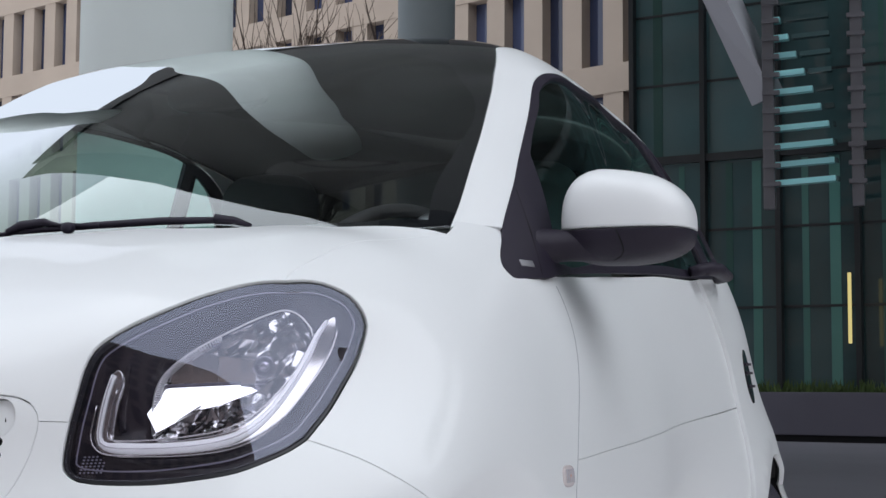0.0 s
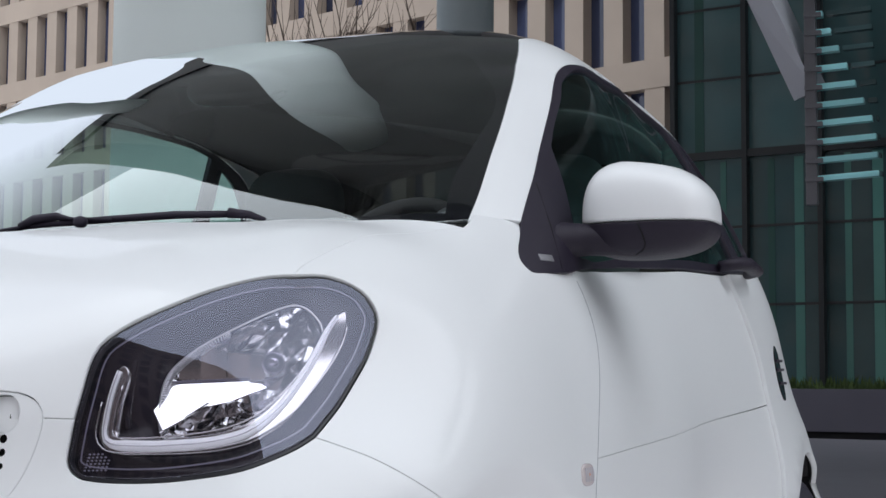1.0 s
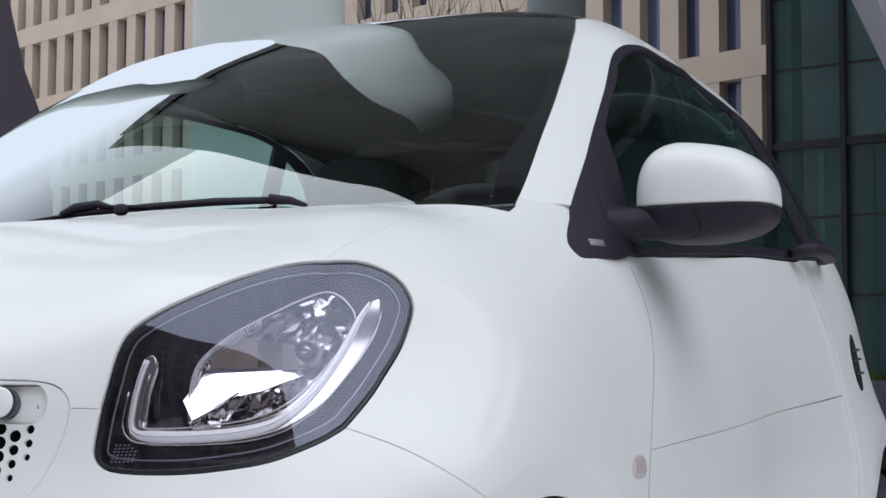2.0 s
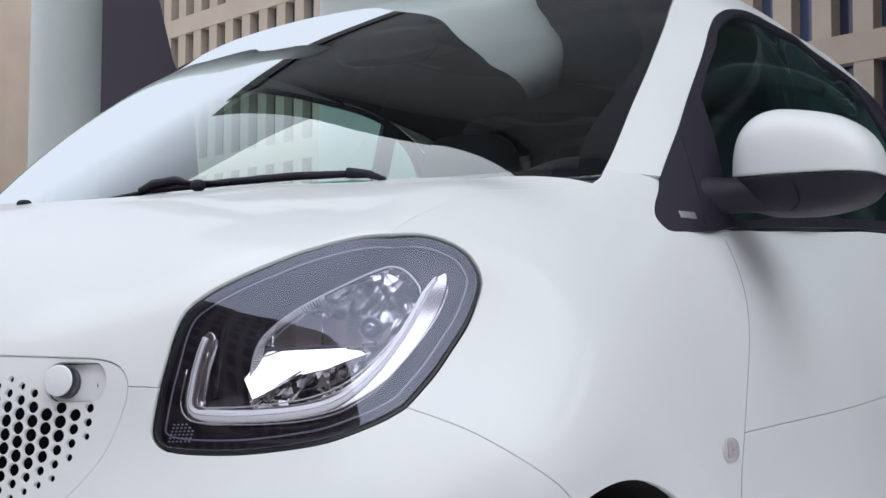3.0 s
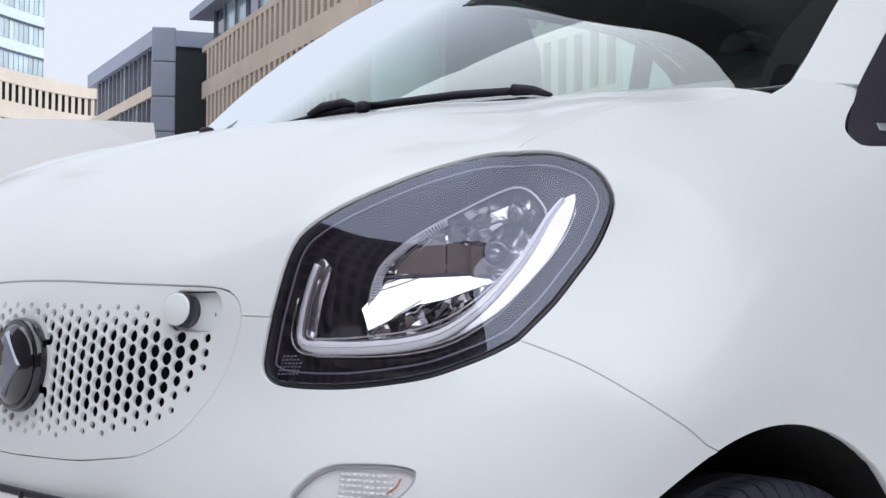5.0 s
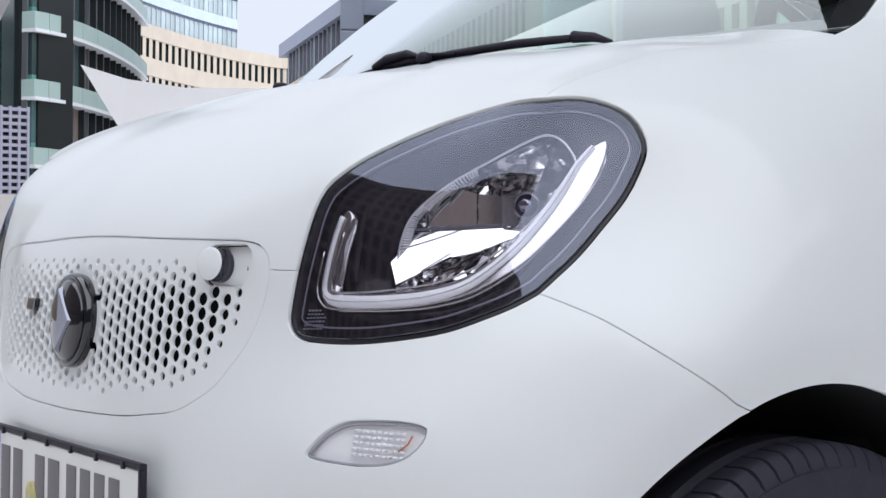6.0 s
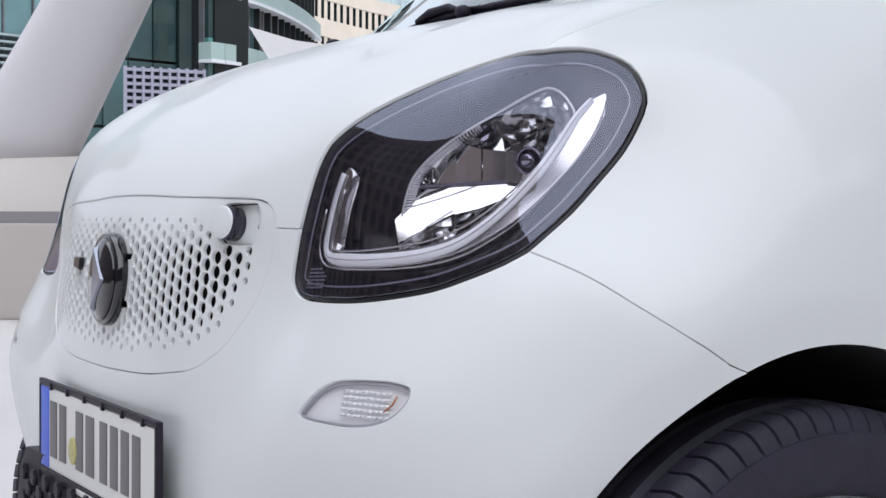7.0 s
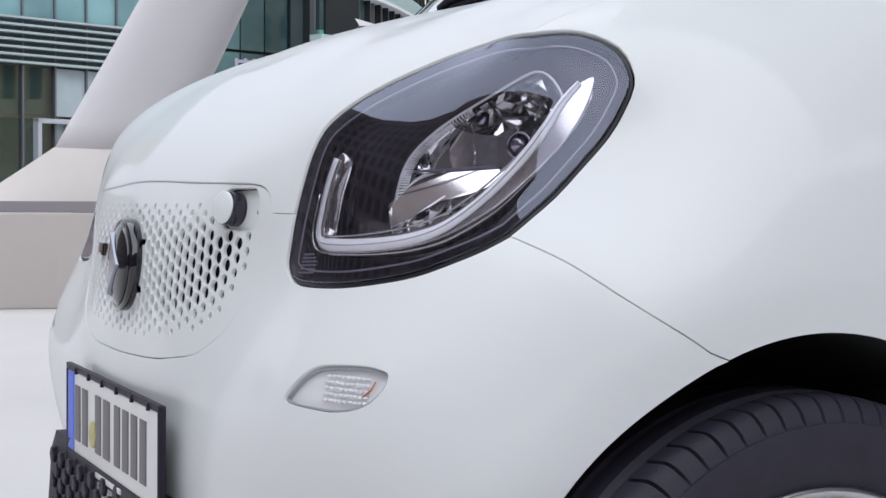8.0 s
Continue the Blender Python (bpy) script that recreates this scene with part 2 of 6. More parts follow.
def spline(points, step=0.012, closed=False):
    """A smooth run of chart places through the given ones; step in radians."""
    p = [np.array(q, float) for q in points]
    n = len(p)
    res = []
    for i in range(n if closed else n - 1):
        a, b, c, d = (p[(i + k) % n] if closed else p[min(max(i + k, 0), n - 1)] for k in (-1, 0, 1, 2))
        m = max(2, int(np.linalg.norm(c - b) / step))
        for j in range(m):
            s = j / m
            res.append(0.5 * (2 * b + (c - a) * s + (2 * a - 5 * b + 4 * c - d) * s * s + (3 * b - a - 3 * c + d) * s ** 3))
    if not closed:
        res.append(p[-1])
    return res


def deg(points):
    return [(radians(a), radians(b)) for a, b in points]


def flip(points):
    return [(-a, b) for a, b in points][::-1]


def inside(p, poly):
    x, y = p[:, 0], p[:, 1]
    q = np.asarray(poly)
    r = np.roll(q, -1, 0)
    c = np.zeros(len(p), bool)
    for (x0, y0), (x1, y1) in zip(q, r):
        if y0 != y1:
            c ^= ((y0 > y) != (y1 > y)) & (x < (x1 - x0) * (y - y0) / (y1 - y0) + x0)
    return c


def outward(loop):
    """Unit directions that point out of a closed loop in the chart."""
    q = np.asarray(loop)
    t = np.roll(q, -1, 0) - np.roll(q, 1, 0)
    o = np.stack([t[:, 1], -t[:, 0]], 1)
    o /= np.maximum(np.linalg.norm(o, axis=1), 1e-12)[:, None]
    r = np.roll(q, -1, 0)
    area = np.sum(q[:, 0] * r[:, 1] - r[:, 0] * q[:, 1])
    return o if area > 0 else -o


def inset(loop, d):
    return np.asarray(loop) - outward(loop) * d


def part(name, bm, mat, parent, label="", normals=None, smooth=True):
    """One mesh object under a thing or a part."""
    me = bpy.data.meshes.new(name)
    bm.to_mesh(me)
    bm.free()
    me.materials.append(mat)
    for f in me.polygons:
        f.use_smooth = smooth
    if normals is not None:
        me.normals_split_custom_set_from_vertices([tuple(n) for n in normals])
    ob = new(name, me)
    ob.parent = parent
    if parent is not None:
        ob.matrix_parent_inverse = parent.matrix_world.inverted()
    return tagged(ob, label)


def panel(name, loop, mat, parent, label="", loft=None, holes=(), step=0.02, gap=0.0004, edge=0.0008, depth=0.012, off=0.0, extra=()):
    """A sheet of the skin inside a loop, with rolled edges and flanges turned inwards."""
    lf = loft or body
    loops = [inset(loop, gap + edge)] + [inset(h, -gap - edge) for h in holes]
    pts = np.vstack(loops)
    lo, hi = loops[0].min(0), loops[0].max(0)
    gx, gy = np.meshgrid(np.arange(lo[0], hi[0], step), np.arange(lo[1], hi[1], step * 0.8))
    grid = np.stack([gx.ravel(), gy.ravel()], 1)
    if extra:
        grid = np.vstack([grid, np.asarray(extra)])
    ok = inside(grid, loops[0])
    for h in loops[1:]:
        ok &= ~inside(grid, h)
    grid = grid[ok]
    if len(grid):
        near = np.zeros(len(grid), bool)
        for k in range(0, len(pts), 200):
            near |= (np.linalg.norm(grid[:, None] - pts[None, k:k + 200], axis=2) < step * 0.45).any(1)
        grid = grid[~near]
    allp = np.vstack([pts, grid])
    edges, start = [], 0
    for lp in loops:
        n = len(lp)
        edges += [(start + i, start + (i + 1) % n) for i in range(n)]
        start += n
    co, _, faces, orig, _, _ = delaunay_2d_cdt([Vector(p) for p in allp], edges, [], 0, 1e-7)
    co = np.array([tuple(c) for c in co])
    cen = np.array([co[list(f)].mean(0) for f in faces])
    keep = inside(cen, loops[0])
    for h in loops[1:]:
        keep &= ~inside(cen, h)
    back = {}
    for i, src in enumerate(orig):
        for s in src:
            back[s] = i
    p3, n3 = lf.points(co, 0.0), lf.normals(co)
    p3 = p3 + n3 * (off(co)[:, None] if callable(off) else off)
    bm = bmesh.new()
    vs = [bm.verts.new(p) for p in p3]
    nor = list(n3)
    for f, k in zip(faces, keep):
        if k:
            q = [vs[i] for i in f]
            a, b, c = (p3[i] for i in f[:3])
            if np.dot(np.cross(b - a, c - a), n3[f[0]]) < 0:
                q.reverse()
            bm.faces.new(q)
    start = 0
    for li, lp in enumerate(loops):
        n = len(lp)
        o2 = outward(lp) * (1 if li == 0 else -1)
        idx = [back[start + i] for i in range(n)]
        start += n
        base, nn = p3[idx], n3[idx]
        o3 = lf.points(lp + o2 * 1e-3) - lf.points(lp)
        o3 -= nn * np.sum(o3 * nn, axis=1)[:, None]
        o3 /= np.maximum(np.linalg.norm(o3, axis=1), 1e-9)[:, None]
        r1 = base + o3 * edge - nn * edge
        r2 = r1 - nn * depth
        mid = (nn + o3) / math.sqrt(2)
        v0 = [vs[i] for i in idx]
        v1 = [bm.verts.new(p) for p in r1]
        nor += list(mid)
        v2 = [bm.verts.new(p) for p in r2]
        nor += list(o3)
        for i in range(n):
            j = (i + 1) % n
            for a, b in ((v0, v1), (v1, v2)):
                q = [a[i], b[i], b[j], a[j]]
                try:
                    f = bm.faces.new(q)
                except ValueError:
                    continue
                f.normal_update()
                if f.normal.dot(Vector(mid[i])) < 0:
                    f.normal_flip()
    loose = [v for v in bm.verts if not v.link_faces]
    keepv = [i for i, v in enumerate(bm.verts) if v.link_faces]
    bmesh.ops.delete(bm, geom=loose, context="VERTS")
    return part(name, bm, mat, parent, label, None if callable(off) else [nor[i] for i in keepv])


# ---- simple solids ----
def box(bm, lo, hi, bevel=0.0, m=None):
    r = bmesh.ops.create_cube(bm, size=1)
    vs = r["verts"]
    for v in vs:
        v.co = Vector([lo[k] + (v.co[k] + 0.5) * (hi[k] - lo[k]) for k in range(3)])
    if bevel:
        es = list({e for v in vs for e in v.link_edges})
        g = bmesh.ops.bevel(bm, geom=es, offset=bevel, segments=2, affect="EDGES", profile=0.7)
        vs = list({v for f in g["faces"] for v in f.verts} | {v for v in vs if v.is_valid})
    if m is not None:
        for v in vs:
            v.co = m @ v.co
    return vs


def revolve(bm, profile, segments=48, m=None, closed=False, angle=None):
    """Turns (radius, height) pairs about the z axis."""
    rings = []
    for k in range(segments):
        a = 2 * math.pi * k / segments
        rings.append([bm.verts.new((r * math.cos(a), r * math.sin(a), h)) for r, h in profile])
    n = len(profile)
    for k in range(segments):
        a, b = rings[k], rings[(k + 1) % segments]
        for i in range(n if closed else n - 1):
            j = (i + 1) % n
            bm.faces.new((a[i], b[i], b[j], a[j]))
    for end in ((0, n - 1) if not closed else ()):
        if profile[end][0] > 1e-6:
            bm.faces.new([r[end] for r in (rings if end else rings[::-1])])
    if m is not None:
        for ring in rings:
            for v in ring:
                v.co = m @ v.co
    return rings


def sweep(bm, path, radii, sides=10, flat=1.0, up=None):
    """A tube along a run of points; radii per point; flat squeezes it along up."""
    path = [Vector(p) for p in path]
    rings = []
    for i, p in enumerate(path):
        t = (path[min(i + 1, len(path) - 1)] - path[max(i - 1, 0)]).normalized()
        u = Vector(up[i]) if up is not None else Vector((0, 0, 1))
        s = t.cross(u).normalized()
        w = s.cross(t).normalized()
        r = radii[i] if hasattr(radii, "__len__") else radii
        rings.append([bm.verts.new(p + s * (r * math.cos(a)) + w * (r * flat * math.sin(a))) for a in (2 * math.pi * k / sides for k in range(sides))])
    for a, b in zip(rings, rings[1:]):
        for k in range(sides):
            bm.faces.new((a[k], a[(k + 1) % sides], b[(k + 1) % sides], b[k]))
    bm.faces.new(rings[0][::-1])
    bm.faces.new(rings[-1])
    bmesh.ops.recalc_face_normals(bm, faces=bm.faces)


def superball(bm, centre, radii, power=2.5, zmin=-1.0, zmax=1.0, nu=40, nv=20):
    """A squared-off ball, cut flat at zmin and zmax (as shares of its half height)."""
    def sp(v):
        return math.copysign(abs(v) ** (2 / power), v)
    rows = []
    for i in range(nv + 1):
        z = zmin + (zmax - zmin) * i / nv
        rr = max(0.0, 1 - abs(z) ** power) ** (1 / power)
        rows.append([bm.verts.new((centre[0] + radii[0] * rr * sp(math.cos(a)), centre[1] + radii[1] * rr * sp(math.sin(a)), centre[2] + radii[2] * z)) for a in (2 * math.pi * k / nu for k in range(nu))])
    for a, b in zip(rows, rows[1:]):
        for k in range(nu):
            bm.faces.new((a[k], a[(k + 1) % nu], b[(k + 1) % nu], b[k]))
    bm.faces.new(rows[0][::-1])
    bm.faces.new(rows[-1])
    bmesh.ops.remove_doubles(bm, verts=bm.verts, dist=1e-5)
    bmesh.ops.recalc_face_normals(bm, faces=bm.faces)


# ---- the car ----
car = tagged(new("car"), "white two-seat compact car with black windscreen surround, parked on pale paving", "car")


def arch(y0, front_first=False):
    """Chart places along a wheel arch, from the rear foot over the top to the front foot."""
    run_yz = spline(ARCH[::1 if front_first else -1], 0.012)
    return [body.at(y=y0 + y, z=z) for y, z in run_yz]


grille_half = spline(deg([(0, 12.35), (5.0, 12.3), (11.0, 12.0), (17.1, 11.65), (20.6, 11.45), (22.3, 11.1), (23.3, 10.4), (23.7, 9.4), (23.45, 8.0), (22.9, 6.5), (22.1, 4.9), (21.0, 3.5), (19.4, 1.9), (17.5, 0.85), (15.4, 0.05), (12.2, -0.4), (8.0, -0.8), (0, -1.0)]))
seam_i = min(range(len(grille_half)), key=lambda i: abs(grille_half[i][1] - radians(9.4)) + (0 if grille_half[i][0] > 0.3 else 9))
lamp_right = spline(deg([(41.6, 19.65), (43.8, 19.75), (45.4, 19.4), (46.8, 18.65), (47.6, 17.5), (47.85, 16.3), (47.4, 14.9), (46.6, 13.3), (45.3, 11.5), (44.1, 9.9), (43.0, 8.7), (42.05, 7.7)]))
lamp_lower = spline(deg([(42.05, 7.7), (40.8, 6.95), (39.2, 6.25), (37.2, 5.55), (34.9, 5.15), (32.0, 4.87), (28.9, 4.88), (26.9, 5.1), (25.9, 5.6), (25.5, 6.4), (25.65, 7.8), (25.9, 9.3)]))
lamp_upper = spline(deg([(25.9, 9.3), (26.4, 11.5), (26.75, 13.1), (27.4, 14.5), (28.6, 15.5), (30.4, 16.55), (33.0, 17.85), (35.3, 18.9), (37.8, 19.65), (39.8, 19.85), (41.6, 19.65)]))
lamp_loop = lamp_right[:-1] + lamp_lower[:-1] + lamp_upper[:-1]
nose_seam = spline(deg([(42.05, 7.7), (45.2, 6.4), (48.2, 4.68), (50.3, 3.42), (51.8, 2.55), (53.2, 1.65)]))
bonnet_seam = spline(deg([(41.6, 19.65), (42.3, 20.5), (44.5, 22.2), (48.5, 24.8), (51.5, 26.2), (55.9, 27.6), (60.5, 28.7), (64.4, 29.2)]))
cowl = spline(deg([(64.4, 29.2), (61.0, 31.0), (55.0, 33.8), (44.0, 37.4), (30.0, 38.3), (21.0, 38.3), (10.0, 38.1), (0, 38.0)]))
front_door_seam = spline(deg([(82.2, 26.0), (82.9, 23.8), (83.1, 19.9), (82.0, 16.1), (79.2, 10.6), (77.3, 6.4), (75.8, 2.2), (75.4, -3.0), (77.0, -12.0), (80.0, -20.0)]))
front_arch = arch(WHEEL_Y)
seam_a = min(range(len(front_arch)), key=lambda i: abs(front_arch[i][0] - radians(53.2)) + abs(front_arch[i][1] - radians(1.65)))
nose_seam[-1] = front_arch[seam_a]
fog_loop = spline(deg([(29.55, -1.1), (29.9, -0.6), (30.8, 0.2), (32.0, 0.75), (33.5, 0.92), (35.5, 0.97), (36.7, 0.8), (36.9, 0.55), (36.75, 0.05), (36.05, -0.65), (35.0, -1.1), (33.5, -1.32), (31.7, -1.32), (30.2, -1.27)]), 0.006, True)


def full(half):
    """A loop about the car's middle from its left half, middle to middle."""
    return list(half) + flip(half)[1:-1]


def tidy(loop):
    res = []
    for p in loop:
        if not res or np.hypot(p[0] - res[-1][0], p[1] - res[-1][1]) > 1e-4:
            res.append(p)
    while np.hypot(res[0][0] - res[-1][0], res[0][1] - res[-1][1]) < 1e-4:
        res.pop()
    return res


def run(a, b, n=30):
    return [tuple(np.array(a) + (np.array(b) - np.array(a)) * k / n) for k in range(n + 1)]


nose_bottom = [body.at(x=x, z=0.235) for x in np.linspace(0.62, 0, 30)]
bonnet_loop = tidy(full(grille_half[:seam_i + 1] + run(grille_half[seam_i], lamp_upper[0], 4) + lamp_upper + bonnet_seam + cowl))
bumper_loop = tidy(full(grille_half[:seam_i - 1:-1] + run(grille_half[seam_i], lamp_lower[-1], 4) + lamp_lower[::-1] + nose_seam + front_arch[seam_a:] + nose_bottom))
wing_loop = tidy(lamp_right + nose_seam + front_arch[seam_a::-1] + run(front_arch[0], front_door_seam[-1], 8) + front_door_seam[::-1] + spline(deg([(82.2, 26.0), (76.5, 24.95), (72.2, 24.35), (70.9, 24.5), (70.2, 25.3), (70.6, 26.3), (72.1, 27.9), (75.6, 30.8)]), 0.008) + spline(deg([(75.6, 30.8), (71.5, 31.4), (68.5, 31.8)]), 0.012) + spline(deg([(68.5, 31.8), (66.5, 30.4), (64.4, 29.2)]), 0.012) + bonnet_seam[::-1])
crease = spline([(radians(77.3), radians(6.4))] + [body.at(y=y, z=z) for y, z in ((1.01, 0.731), (1.43, 0.756), (1.93, 0.784), (1.97, 0.787))])
rear_seam_low = [body.at(y=y, z=z) for y, z in ((1.97, 0.787), (1.985, 0.70), (1.97, 0.55), (1.93, 0.40), (1.88, 0.30))]
rear_seam_top = [body.at(y=y, z=z) for y, z in ((1.97, 0.787), (1.95, 0.88), (1.90, 0.98), (1.86, 1.062))]
belt = [body.at(y=y, z=z) for y, z in ((1.86, 1.062), (1.5, 1.046), (1.2, 1.025), (1.0, 1.011), (0.9, 1.004))]
ds_i = min(range(len(front_door_seam)), key=lambda i: abs(front_door_seam[i][1] - radians(6.4)))
door_loop = tidy(crease + spline(rear_seam_top) + spline(belt) + front_door_seam[:ds_i + 1])
lower_door_loop = tidy(crease + spline(rear_seam_low) + spline([rear_seam_low[-1], body.at(y=1.3, z=0.26), front_door_seam[-1]]) + front_door_seam[:ds_i - 1:-1])
rear_arch = arch(WHEEL_Y + WHEELBASE, True)
quarter_loop = tidy(spline(rear_seam_top[::-1]) + spline(rear_seam_low) + [body.at(y=1.90, z=0.235)] + rear_arch + spline([rear_arch[-1]] + [body.at(y=2.50, z=z) for z in (0.40, 0.60, 0.80, 0.95, 1.07)]) + spline([body.at(y=y, z=z) for y, z in ((2.50, 1.07), (2.3, 1.08), (2.1, 1.075), (1.86, 1.062))]))
tail_side = [body.at(y=2.50, z=z) for z in (1.07, 0.95, 0.80, 0.60, 0.40, 0.26)]
tail_loop = tidy(spline(tail_side) + spline([tail_side[-1], (radians(165), radians(-13)), (radians(180), radians(-12))]) + [(2 * math.pi - a, b) for a, b in (spline(tail_side) + spline([tail_side[-1], (radians(165), radians(-13)), (radians(180), radians(-12))]))][::-1])

SEAM_GREY = material("grey_gap_shade", (0.30, 0.31, 0.34), 0.5)
arch_fold = [body.at(y=WHEEL_Y + y * k, z=0.36 + (z - 0.36) * k) for k in (1.20, 1.17, 1.14) for y, z in spline(ARCH, 0.012)]
panel("bonnet", bonnet_loop, PAINT, car, "glossy white clamshell bonnet")
panel("front_bumper", bumper_loop, PAINT, car, "white painted front bumper", holes=[fog_loop, flip(fog_loop)], extra=arch_fold + flip(arch_fold))
door_sides = []
for s in (1, -1):
    def sided(loop):
        return loop if s == 1 else flip(loop)
    panel("front_wing", sided(wing_loop), PAINT, car, "white front wing", extra=sided(arch_fold))
    door = panel("door", sided(door_loop), PAINT, car, "closed white door", gap=0.0008)
    door_sides.append(door)
    panel("lower_panel", sided(lower_door_loop), PAINT, door, "white lower door panel", gap=0.0008)
    # grey strip laid along the door gap to draw its shaded line
    bm = bmesh.new()
    run_u = np.array(sided(front_door_seam[2:]))
    sweep(bm, body.points(run_u, -0.0002), 0.0012, 6, 0.6, body.normals(run_u))
    part("door_gap_line", bm, SEAM_GREY, door, "grey strip standing in for shade in the door gap")
    panel("rear_quarter", sided(quarter_loop), PAINT, car, "white rear quarter panel", off=0.008)
panel("tailgate", tail_loop, PAINT, car, "white tailgate", step=0.05)

# inner shell behind the seams, black to stand in for the shade inside them
shell_top = [(0, radians(37.0))] + deg([(20, 37.5), (43, 36.6), (54, 33.2), (64, 29.5), (72, 25.2), (82, 25.6)]) + [body.at(y=y, z=z) for y, z in ((1.2, 1.015), (1.5, 1.036), (1.86, 1.05), (2.3, 1.06), (2.48, 1.05))]
shell_half = spline(shell_top, 0.03) + spline([body.at(y=2.48, z=z) for z in (1.05, 0.8, 0.5, 0.24)], 0.03) + spline([body.at(y=y, z=0.24) for y in (2.48, 2.0, 1.5, 1.0, 0.7, 0.4, 0.2)] + [body.at(x=x, z=0.24) for x in (0.55, 0.3, 0.0)], 0.03)
arch_hole = arch(WHEEL_Y)
rear_hole = arch(WHEEL_Y + WHEELBASE)
holes = []
for lp in (lamp_loop, fog_loop, arch_hole, rear_hole):
    lp = [tuple(q) for q in inset(tidy(lp), -0.004)]
    holes += [lp, flip(lp)]
holes.append([tuple(q) for q in inset(tidy(full(grille_half)), 0.004)])
panel("inner_shell", tidy(full(shell_half)), INNER_BLACK, car, "inner shell, painted black for the shade in the panel gaps", holes=holes, step=0.05, off=-0.013, depth=0.03)

# ---- grille ----
pitch_x, pitch_z = 0.0187, 0.0162
hole_field = [tuple(q) for q in inset(tidy(full(grille_half)), 0.029)]
mesh_holes = []
for i in range(-19, 20):
    for j in range(-6, 8):
        x, z = i * pitch_x, 0.7067 + (j + 0.5 * (i % 2)) * pitch_z
        if math.hypot(x, z - 0.714) < 0.064 or z > 0.792 or (x > 0.278 and z > 0.757):
            continue
        u = np.array(body.at(x=x, z=z))
        if not inside(u[None], hole_field)[0]:
            continue
        rim = min(np.linalg.norm(np.asarray(hole_field) - u, axis=1))
        size = 0.0026 + 0.0048 * min(1.0, rim / 0.040)
        ux = (np.array(body.at(x=x + 0.004, z=z)) - u) / 0.004
        uz = (np.array(body.at(x=x, z=z + 0.004)) - u) / 0.004
        mesh_holes.append([tuple(u + ux * size * 1.06 * math.cos(a) + uz * size * 0.93 * math.sin(a)) for a in (math.pi / 6 * k for k in range(12))])
u = body.at(x=0.300, z=0.785)
p, n = Vector(body.points([u])[0]), Vector(body.normals([u])[0])
hook = Matrix.Translation(p) @ n.to_track_quat("Z", "Y").to_matrix().to_4x4()
pocket = [hook @ Vector(((0.036 if math.cos(a) > 0 else -0.004) + 0.0205 * math.cos(a), 0.0225 * math.sin(a), 0)) for a in (2 * math.pi * k / 44 for k in range(44))]
pocket = [tuple(q) for q in body.chart(np.array([tuple(q) for q in pocket]))[0]]
grille = panel("grille", tidy(full(grille_half)), PAINT, car, "white honeycomb grille panel", holes=mesh_holes + [pocket], step=0.02, off=-0.0015, depth=0.0048, edge=0.0007, gap=0.0011)
panel("hook_pocket", pocket, PAINT, grille, "shallow oval recess", off=-0.009, depth=0.002, gap=-0.0005, step=0.01)
# black sheet that stands in for the unlit depth behind the holes
bm = bmesh.new()
box(bm, (-0.40, 0.14, 0.58), (0.40, 0.16, 0.84))
part("radiator_backing", bm, INNER_BLACK, grille, "black sheet standing in for unlit space behind the honeycomb")
bm = bmesh.new()
revolve(bm, [(0.0190, -0.012), (0.0190, 0.009), (0.0182, 0.0105)], 40, hook)
cover = part("hook_cover", bm, material("smoked_collar", (0.06, 0.06, 0.08), 0.12, metal=0.7), grille, "round hook cover with a dark glossy collar")
bm = bmesh.new()
revolve(bm, [(0.0186, 0.009), (0.0182, 0.0115), (0.016, 0.0125), (0.0001, 0.013)], 40, hook)
part("cover_face", bm, PAINT, cover, "white face")
bm = bmesh.new()
box(bm, (0.0415, -0.005, -0.0095), (0.0435, 0.005, -0.0070), 0.0004, hook)
part("pocket_mark", bm, GLOSS_BLACK, cover, "short dark slot")
bm = bmesh.new()
front = Vector(body.points([body.at(x=0, z=0.714)])[0])
m = Matrix.Translation(front) @ Vector((-0.045, -1, 0.06)).to_track_quat("Z", "Y").to_matrix().to_4x4()
revolve(bm, [(0.0575, -0.01), (0.0590, 0.004), (0.0580, 0.010), (0.0555, 0.0125), (0.0535, 0.0120)], 64, m)
emblem = part("emblem", bm, GLOSS_BLACK, car, "round gloss black emblem with a dark relief")
bm = bmesh.new()
revolve(bm, [(0.0540, 0.0115), (0.046, 0.0165), (0.034, 0.0205), (0.018, 0.0225), (0.0001, 0.023)], 64, m)
part("emblem_disc", bm, GLOSS_BLACK, emblem)
bm = bmesh.new()
tri = [(-0.006, 0.044), (0.036, 0.0), (-0.006, -0.044), (-0.004, 0.0)]
lo = [bm.verts.new((x, y, 0.014)) for x, y in tri]
hi = [bm.verts.new((x * 0.86, y * 0.86, 0.0245)) for x, y in tri]
bm.faces.new(hi)
for k in range(4):
    bm.faces.new((lo[k], lo[(k + 1) % 4], hi[(k + 1) % 4], hi[k]))
bm.transform(m)
part("emblem_arrow", bm, material("dark_chrome", (0.24, 0.25, 0.30), 0.18, metal=1.0), emblem, "dark chrome relief", smooth=False)
bm = bmesh.new()
u = (-body.at(x=0.155, z=0.731)[0], body.at(x=0.155, z=0.731)[1])
p, n = Vector(body.points([u])[0]), Vector(body.normals([u])[0])
box(bm, (-0.018, -0.0085, -0.002), (0.018, 0.0085, 0.004), 0.0015, Matrix.Translation(p) @ n.to_track_quat("Z", "Y").to_matrix().to_4x4())
part("model_badge", bm, GLOSS_BLACK, car, "small dark badge on the grille")

